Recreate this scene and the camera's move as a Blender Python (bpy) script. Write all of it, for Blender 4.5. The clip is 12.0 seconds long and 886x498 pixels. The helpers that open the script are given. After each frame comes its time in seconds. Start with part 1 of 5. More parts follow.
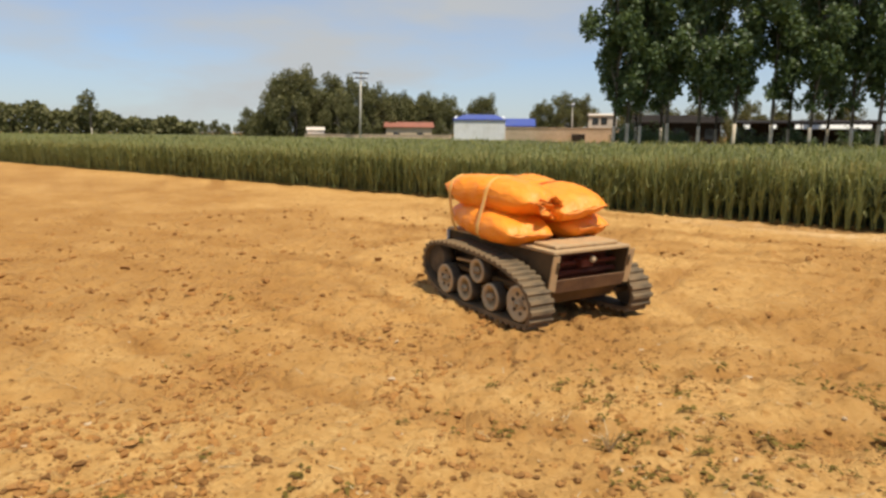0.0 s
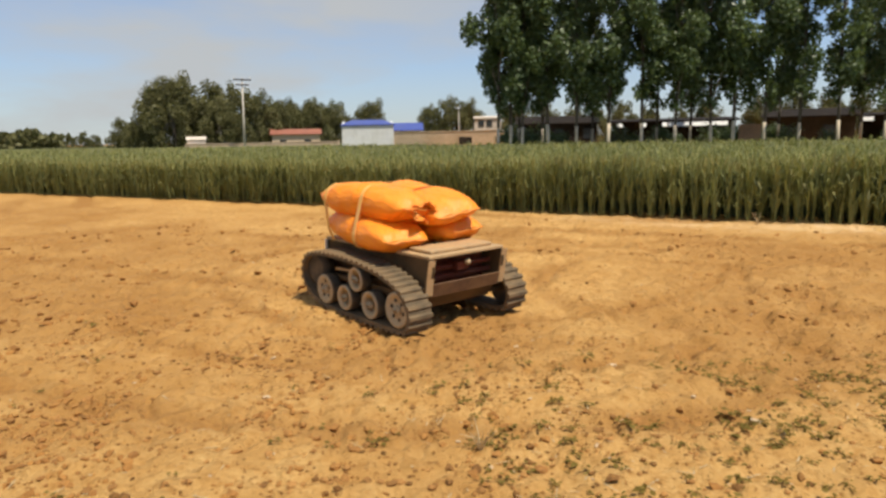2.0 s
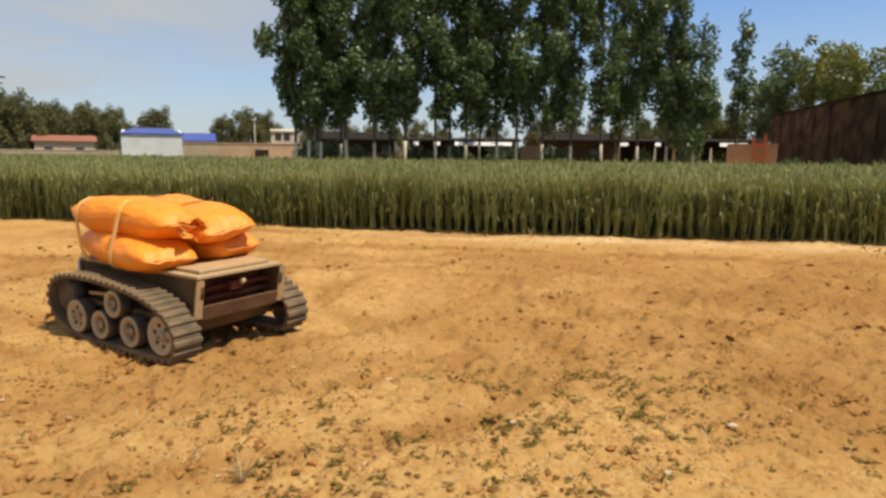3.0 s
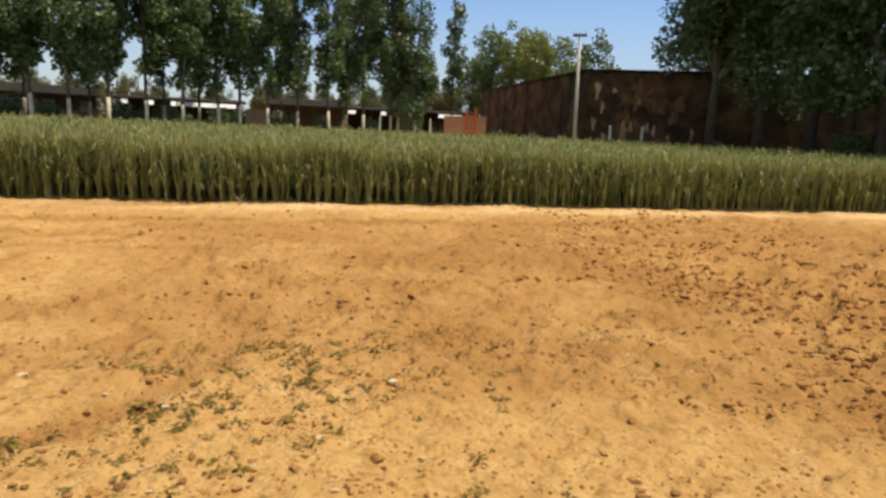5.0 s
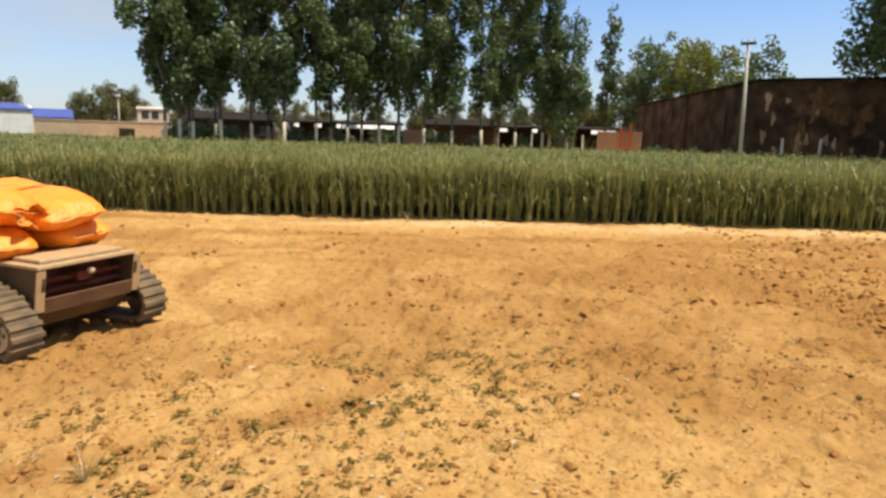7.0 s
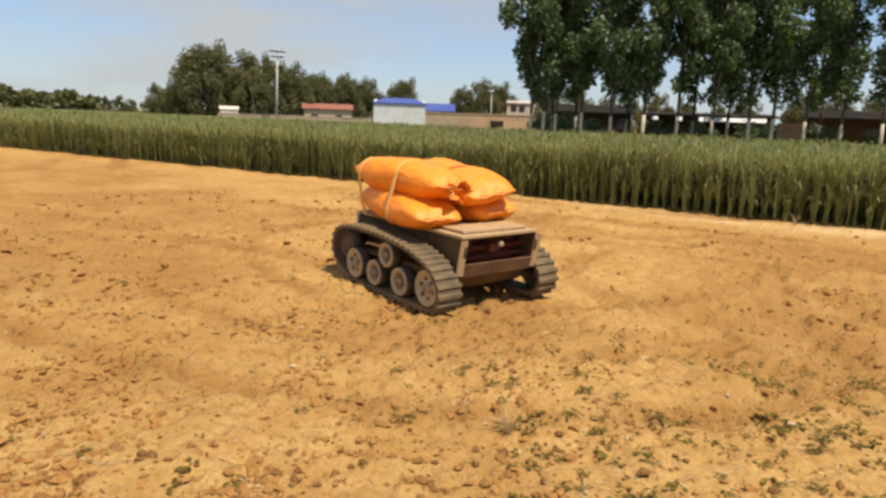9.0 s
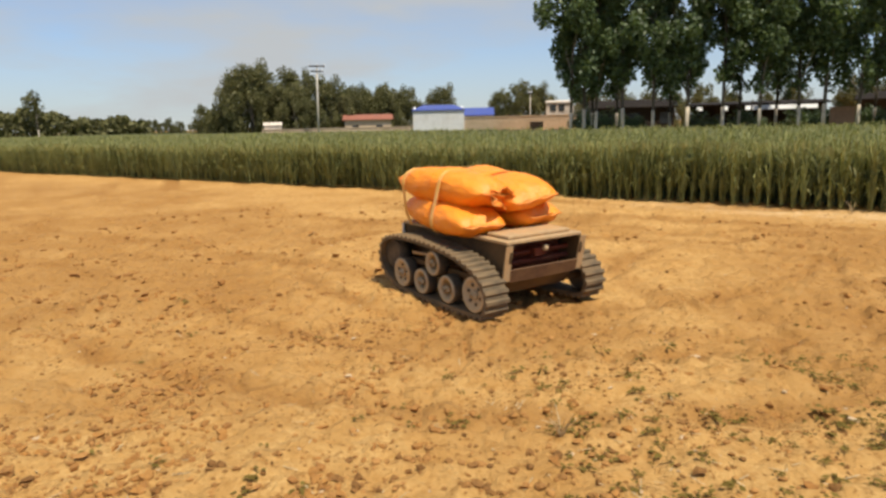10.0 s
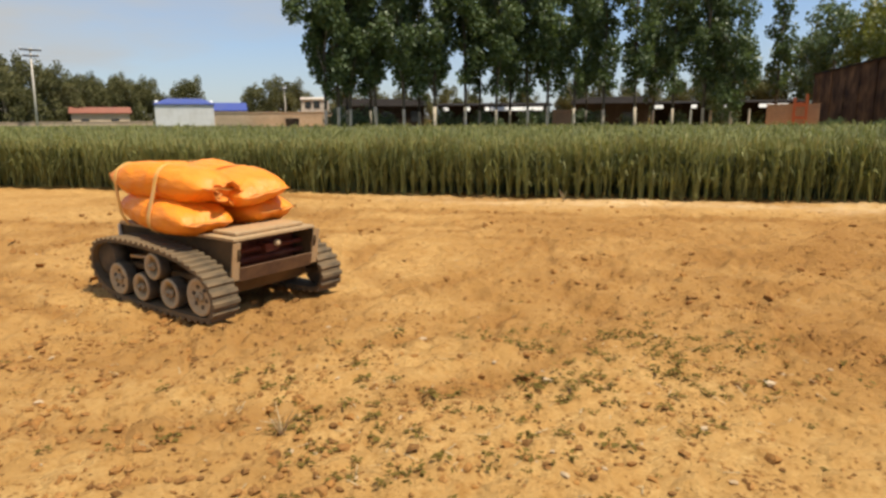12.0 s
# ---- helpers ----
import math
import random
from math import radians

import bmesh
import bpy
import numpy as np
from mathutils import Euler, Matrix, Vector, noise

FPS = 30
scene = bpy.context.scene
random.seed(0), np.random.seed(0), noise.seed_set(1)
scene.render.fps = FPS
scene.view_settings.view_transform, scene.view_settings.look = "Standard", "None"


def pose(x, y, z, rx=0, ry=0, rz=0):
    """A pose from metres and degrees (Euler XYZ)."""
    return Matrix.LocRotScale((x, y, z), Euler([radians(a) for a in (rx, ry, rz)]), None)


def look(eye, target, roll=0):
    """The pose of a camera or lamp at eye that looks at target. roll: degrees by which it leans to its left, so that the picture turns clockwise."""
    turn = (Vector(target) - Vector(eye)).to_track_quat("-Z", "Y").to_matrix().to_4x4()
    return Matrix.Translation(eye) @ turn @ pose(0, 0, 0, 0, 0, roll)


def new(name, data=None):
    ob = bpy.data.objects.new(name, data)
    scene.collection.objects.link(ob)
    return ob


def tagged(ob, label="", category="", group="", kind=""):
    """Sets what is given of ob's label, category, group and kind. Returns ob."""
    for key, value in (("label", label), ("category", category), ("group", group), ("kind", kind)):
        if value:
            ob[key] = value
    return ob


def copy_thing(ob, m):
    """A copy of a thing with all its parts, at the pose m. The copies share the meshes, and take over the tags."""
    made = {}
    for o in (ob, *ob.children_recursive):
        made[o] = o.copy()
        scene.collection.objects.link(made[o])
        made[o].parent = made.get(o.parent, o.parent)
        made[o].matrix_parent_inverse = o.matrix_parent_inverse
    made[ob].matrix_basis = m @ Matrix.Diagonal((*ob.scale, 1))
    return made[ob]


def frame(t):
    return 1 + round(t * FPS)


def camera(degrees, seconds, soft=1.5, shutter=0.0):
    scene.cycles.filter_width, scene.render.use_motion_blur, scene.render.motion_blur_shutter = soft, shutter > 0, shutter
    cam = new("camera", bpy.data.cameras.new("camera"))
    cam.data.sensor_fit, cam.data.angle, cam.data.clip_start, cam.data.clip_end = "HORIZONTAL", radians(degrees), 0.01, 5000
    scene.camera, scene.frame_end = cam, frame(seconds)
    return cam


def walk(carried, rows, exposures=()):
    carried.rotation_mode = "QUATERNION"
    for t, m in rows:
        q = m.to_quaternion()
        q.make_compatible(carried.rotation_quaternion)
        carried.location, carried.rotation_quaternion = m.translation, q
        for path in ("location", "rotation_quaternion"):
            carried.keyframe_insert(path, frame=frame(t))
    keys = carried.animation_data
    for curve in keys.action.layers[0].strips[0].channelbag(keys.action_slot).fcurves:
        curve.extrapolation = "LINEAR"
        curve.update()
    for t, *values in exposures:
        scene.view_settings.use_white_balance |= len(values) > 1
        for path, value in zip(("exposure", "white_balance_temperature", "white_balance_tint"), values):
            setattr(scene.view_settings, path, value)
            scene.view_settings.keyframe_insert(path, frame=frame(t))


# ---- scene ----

# ------------------------------------------------------------------ camera
cam = camera(68.74, 12.0, soft=2.8)


def aim(x, y, z, yaw, pitch, roll):
    """A pose from the eye and degrees: yaw to the left of +y, pitch upward, roll as look()."""
    a, b = radians(yaw), radians(pitch)
    way = Vector((-math.sin(a) * math.cos(b), math.cos(a) * math.cos(b), math.sin(b)))
    return look((x, y, z), Vector((x, y, z)) + way, roll)


PATH = [
    (0.0, -0.10, -0.01, 1.19, 7.50, -10.04, 0.48),
    (0.5, -0.09, -0.04, 1.19, 6.79, -9.73, 1.02),
    (1.0, -0.06, -0.03, 1.19, 4.19, -10.34, 0.49),
    (1.5, 0.00, 0.00, 1.19, 0.00, -10.30, 0.00),
    (2.0, 0.03, -0.01, 1.21, -1.79, -9.70, -1.09),
    (2.5, 0.14, 0.01, 1.21, -11.97, -9.19, 0.09),
    (3.0, 0.19, 0.01, 1.21, -19.32, -8.47, 0.56),
    (3.5, 0.31, -0.01, 1.20, -26.75, -8.23, 0.85),
    (3.7, 0.34, -0.03, 1.19, -35.49, -8.40, 2.62),
    (5.3, 0.55, -0.10, 1.21, -44.66, -10.43, 3.17),
    (5.5, 0.52, -0.14, 1.23, -46.12, -9.97, 3.46),
    (6.0, 0.41, -0.18, 1.25, -42.85, -9.37, 2.02),
    (6.5, 0.34, -0.12, 1.25, -35.27, -9.01, 1.87),
    (7.0, 0.28, -0.09, 1.23, -29.60, -9.73, 1.56),
    (7.5, 0.23, -0.03, 1.21, -24.28, -11.13, 1.60),
    (7.7, 0.19, -0.01, 1.20, -20.10, -11.39, 1.48),
    (9.3, -0.04, 0.04, 1.18, 2.46, -11.20, 0.93),
    (9.5, -0.04, 0.03, 1.18, 3.24, -11.08, -0.32),
    (10.0, -0.03, -0.02, 1.21, 4.35, -10.86, -1.30),
    (10.5, 0.00, -0.04, 1.21, 4.08, -10.74, -2.20),
    (11.0, 0.05, -0.01, 1.20, -0.62, -10.62, -1.64),
    (11.5, 0.10, -0.02, 1.18, -9.54, -10.91, -1.01),
    (12.0, 0.18, 0.01, 1.17, -16.57, -11.36, -0.36),
]
# the clip's camera opens up a little while it looks at the dark trees
EXPOSURES = [(0.0, 0.17), (2.5, 0.14), (3.5, 0.17), (5.5, 0.30), (6.0, 0.36), (7.5, 0.44), (9.5, 0.18), (12.0, 0.18)]
walk(cam, [(row[0], aim(*row[1:])) for row in PATH], exposures=EXPOSURES)

# ------------------------------------------------------------------ sky and sun
SUN_AZ, SUN_EL = 134.0, 64.0      # degrees clockwise from +y, and above the horizon


def build_sky():
    world = bpy.data.worlds.new("sky")
    scene.world = world
    world.use_nodes = True
    nt = world.node_tree
    nt.nodes.clear()
    out = nt.nodes.new("ShaderNodeOutputWorld")
    back = nt.nodes.new("ShaderNodeBackground")
    sky = nt.nodes.new("ShaderNodeTexSky")
    sky.sky_type, sky.sun_disc = "NISHITA", False
    sky.sun_elevation, sky.sun_rotation = radians(SUN_EL), radians(SUN_AZ)
    sky.air_density, sky.dust_density, sky.ozone_density = 1.0, 0.15, 4.0
    coord = nt.nodes.new("ShaderNodeTexCoord")
    mapping = nt.nodes.new("ShaderNodeMapping")
    mapping.inputs["Scale"].default_value = (1.0, 1.0, 3.4)
    clouds = nt.nodes.new("ShaderNodeTexNoise")
    clouds.inputs["Scale"].default_value, clouds.inputs["Detail"].default_value = 2.3, 7
    clouds.inputs["Roughness"].default_value = 0.52
    ramp = nt.nodes.new("ShaderNodeValToRGB")
    ramp.color_ramp.elements[0].position, ramp.color_ramp.elements[1].position = 0.26, 0.60
    mix = nt.nodes.new("ShaderNodeMix")
    mix.data_type = "RGBA"
    mix.inputs["B"].default_value = (5.25, 5.38, 5.40, 1)
    back.inputs["Strength"].default_value = 0.090
    # thin cloud lies thicker in the north-west than in the east
    split = nt.nodes.new("ShaderNodeSeparateXYZ")
    side = nt.nodes.new("ShaderNodeMapRange")
    side.inputs["From Min"].default_value, side.inputs["From Max"].default_value = 0.75, -0.1
    side.inputs["To Min"].default_value, side.inputs["To Max"].default_value = 0.10, 0.95
    times = nt.nodes.new("ShaderNodeMath")
    times.operation = "MULTIPLY"
    nt.links.new(coord.outputs["Generated"], mapping.inputs["Vector"])
    nt.links.new(coord.outputs["Generated"], split.inputs["Vector"])
    nt.links.new(split.outputs["X"], side.inputs["Value"])
    nt.links.new(mapping.outputs["Vector"], clouds.inputs["Vector"])
    nt.links.new(clouds.outputs["Fac"], ramp.inputs["Fac"])
    nt.links.new(ramp.outputs["Color"], times.inputs[0])
    nt.links.new(side.outputs["Result"], times.inputs[1])
    low = nt.nodes.new("ShaderNodeMapRange")
    low.inputs["From Min"].default_value, low.inputs["From Max"].default_value = 0.24, 0.0
    low.inputs["To Min"].default_value, low.inputs["To Max"].default_value = 0.0, 0.80
    haze = nt.nodes.new("ShaderNodeMath")
    haze.operation = "MAXIMUM"
    nt.links.new(split.outputs["Z"], low.inputs["Value"])
    nt.links.new(low.outputs["Result"], haze.inputs[0])
    nt.links.new(times.outputs["Value"], haze.inputs[1])
    nt.links.new(haze.outputs["Value"], mix.inputs["Factor"])
    deep = nt.nodes.new("ShaderNodeVectorMath")
    deep.operation = "MULTIPLY"
    deep.inputs[1].default_value = (0.97, 1.18, 1.42)
    nt.links.new(sky.outputs["Color"], deep.inputs[0])
    nt.links.new(deep.outputs["Vector"], mix.inputs["A"])
    nt.links.new(mix.outputs["Result"], back.inputs["Color"])
    nt.links.new(back.outputs["Background"], out.inputs["Surface"])
    lamp = bpy.data.lights.new("sun", "SUN")
    lamp.energy, lamp.angle, lamp.color = 4.9, radians(0.6), (1.0, 0.90, 0.74)
    sun = new("sun", lamp)
    a, e = radians(SUN_AZ), radians(SUN_EL)
    way = Vector((math.sin(a) * math.cos(e), math.cos(a) * math.cos(e), math.sin(e)))
    sun.matrix_basis = look(way * 60, (0, 0, 0))


build_sky()

# ------------------------------------------------------------------ materials


def nodes_of(name):
    m = bpy.data.materials.new(name)
    m.use_nodes = True
    nt = m.node_tree
    return m, nt, nt.nodes["Principled BSDF"]


def mix_colour(nt, fac, a, b):
    """A colour mix of a and b, each a colour or a socket; fac is a socket or a number."""
    mix = nt.nodes.new("ShaderNodeMix")
    mix.data_type = "RGBA"
    for key, value in (("A", a), ("B", b)):
        if isinstance(value, tuple):
            mix.inputs[key].default_value = (*value, 1)
        else:
            nt.links.new(value, mix.inputs[key])
    if isinstance(fac, (int, float)):
        mix.inputs["Factor"].default_value = fac
    else:
        nt.links.new(fac, mix.inputs["Factor"])
    return mix.outputs["Result"]


def noise_fac(nt, scale, low, high, detail=5, stretch=(1, 1, 1), coords="Object", rough=0.55):
    coord = nt.nodes.new("ShaderNodeTexCoord")
    mapping = nt.nodes.new("ShaderNodeMapping")
    mapping.inputs["Scale"].default_value = stretch
    tex = nt.nodes.new("ShaderNodeTexNoise")
    tex.inputs["Scale"].default_value, tex.inputs["Detail"].default_value = scale, detail
    tex.inputs["Roughness"].default_value = rough
    span = nt.nodes.new("ShaderNodeMapRange")
    span.inputs["From Min"].default_value, span.inputs["From Max"].default_value = low, high
    nt.links.new(coord.outputs[coords], mapping.inputs["Vector"])
    nt.links.new(mapping.outputs["Vector"], tex.inputs["Vector"])
    nt.links.new(tex.outputs["Fac"], span.inputs["Value"])
    return span.outputs["Result"]


def add_bump(nt, bsdf, fac, strength, distance):
    bump = nt.nodes.new("ShaderNodeBump")
    bump.inputs["Strength"].default_value, bump.inputs["Distance"].default_value = strength, distance
    nt.links.new(fac, bump.inputs["Height"])
    nt.links.new(bump.outputs["Normal"], bsdf.inputs["Normal"])


def surface(name, base, worn, dirt, rough=0.7, metal=0.0, grain=30.0, patch=4.0, bump=0.25, dist=0.003, dirt_amount=0.5, stretch=(1, 1, 1)):
    """A worn surface: base broken by fine grain into worn, and by patches of dirt."""
    m, nt, bsdf = nodes_of(name)
    fine = noise_fac(nt, grain, 0.38, 0.68, 6, stretch)
    wide = noise_fac(nt, patch, 0.62 - 0.3 * dirt_amount, 0.80, 4, stretch)
    col = mix_colour(nt, wide, mix_colour(nt, fine, base, worn), dirt)
    nt.links.new(col, bsdf.inputs["Base Color"])
    bsdf.inputs["Roughness"].default_value, bsdf.inputs["Metallic"].default_value = rough, metal
    bsdf.inputs["Specular IOR Level"].default_value = 0.5 if rough < 0.65 else 0.15
    add_bump(nt, bsdf, fine, bump, dist)
    return m


def leaf_material(name, dark, light, through_colour, share=0.3, patch=0.6, gloss=0.5):
    """Leaves: a matt face and light let through, varied leaf by leaf."""
    m, nt, bsdf = nodes_of(name)
    geo = nt.nodes.new("ShaderNodeNewGeometry")
    wide = noise_fac(nt, patch, 0.35, 0.65, 3)
    half = mix_colour(nt, wide, dark, tuple(0.5 * (a + b) for a, b in zip(dark, light)))
    col = mix_colour(nt, geo.outputs["Random Per Island"], half, light)
    nt.links.new(col, bsdf.inputs["Base Color"])
    bsdf.inputs["Roughness"].default_value = 0.42
    bsdf.inputs["Specular IOR Level"].default_value = gloss
    glow = nt.nodes.new("ShaderNodeBsdfTranslucent")
    glow.inputs["Color"].default_value = (*through_colour, 1)
    both = nt.nodes.new("ShaderNodeMixShader")
    both.inputs["Fac"].default_value = share
    nt.links.new(bsdf.outputs["BSDF"], both.inputs[1])
    nt.links.new(glow.outputs["BSDF"], both.inputs[2])
    nt.links.new(both.outputs["Shader"], nt.nodes["Material Output"].inputs["Surface"])
    return m


def soil_material(name):
    """Dry tan soil with a pale crust; the attribute 'tilled' says where it has been broken up."""
    m, nt, bsdf = nodes_of(name)
    fine = noise_fac(nt, 46.0, 0.35, 0.70, 8)
    middle = noise_fac(nt, 5.5, 0.36, 0.66, 6)
    wide = noise_fac(nt, 0.75, 0.45, 0.72, 4)
    crust = mix_colour(nt, fine, SOIL_PALE, SOIL_TAN)
    crust = mix_colour(nt, middle, crust, SOIL_TAN)
    crust = mix_colour(nt, wide, crust, SOIL_WARM)
    blot = noise_fac(nt, 15.0, 0.54, 0.70, 5)
    crust = mix_colour(nt, blot, crust, SOIL_WARM)
    fleck = noise_fac(nt, 34.0, 0.60, 0.70, 3)
    crust = mix_colour(nt, fleck, crust, SOIL_BROWN)
    bank = nt.nodes.new("ShaderNodeAttribute")
    bank.attribute_name = "pale_bank"
    crust = mix_colour(nt, bank.outputs["Fac"], crust, mix_colour(nt, middle, SOIL_BANK, SOIL_PALE))
    till = nt.nodes.new("ShaderNodeAttribute")
    till.attribute_name = "tilled"
    loose = mix_colour(nt, fine, SOIL_BROWN, SOIL_WARM)
    nt.links.new(mix_colour(nt, till.outputs["Fac"], crust, loose), bsdf.inputs["Base Color"])
    bsdf.inputs["Roughness"].default_value = 0.95
    bsdf.inputs["Specular IOR Level"].default_value = 0.15
    grit = noise_fac(nt, 38.0, 0.25, 0.75, 9, rough=0.68)
    crust = noise_fac(nt, 11.0, 0.40, 0.62, 4)
    both = nt.nodes.new("ShaderNodeMath")
    both.operation = "MULTIPLY_ADD"
    both.inputs[1].default_value = 0.9
    nt.links.new(crust, both.inputs[0])
    nt.links.new(grit, both.inputs[2])
    add_bump(nt, bsdf, both.outputs["Value"], 0.8, 0.018)
    return m


def clod_material(name, light=False):
    m, nt, bsdf = nodes_of(name)
    geo = nt.nodes.new("ShaderNodeNewGeometry")
    fine = noise_fac(nt, 60.0, 0.35, 0.68, 6)
    pale = mix_colour(nt, fine, (0.42, 0.205, 0.055) if light else (0.46, 0.24, 0.075), (0.30, 0.150, 0.045) if light else (0.34, 0.165, 0.052))
    deep = mix_colour(nt, fine, (0.34, 0.160, 0.046) if light else (0.22, 0.105, 0.032), (0.23, 0.110, 0.036) if light else (0.115, 0.056, 0.019))
    nt.links.new(mix_colour(nt, geo.outputs["Random Per Island"], pale, deep), bsdf.inputs["Base Color"])
    bsdf.inputs["Roughness"].default_value = 0.95
    bsdf.inputs["Specular IOR Level"].default_value = 0.15
    add_bump(nt, bsdf, fine, 0.5, 0.006)
    return m


SOIL_PALE = (0.645, 0.406, 0.152)
SOIL_BANK = (0.72, 0.52, 0.30)
SOIL_TAN = (0.515, 0.287, 0.089)
SOIL_WARM = (0.407, 0.208, 0.057)
SOIL_BROWN = (0.305, 0.148, 0.042)

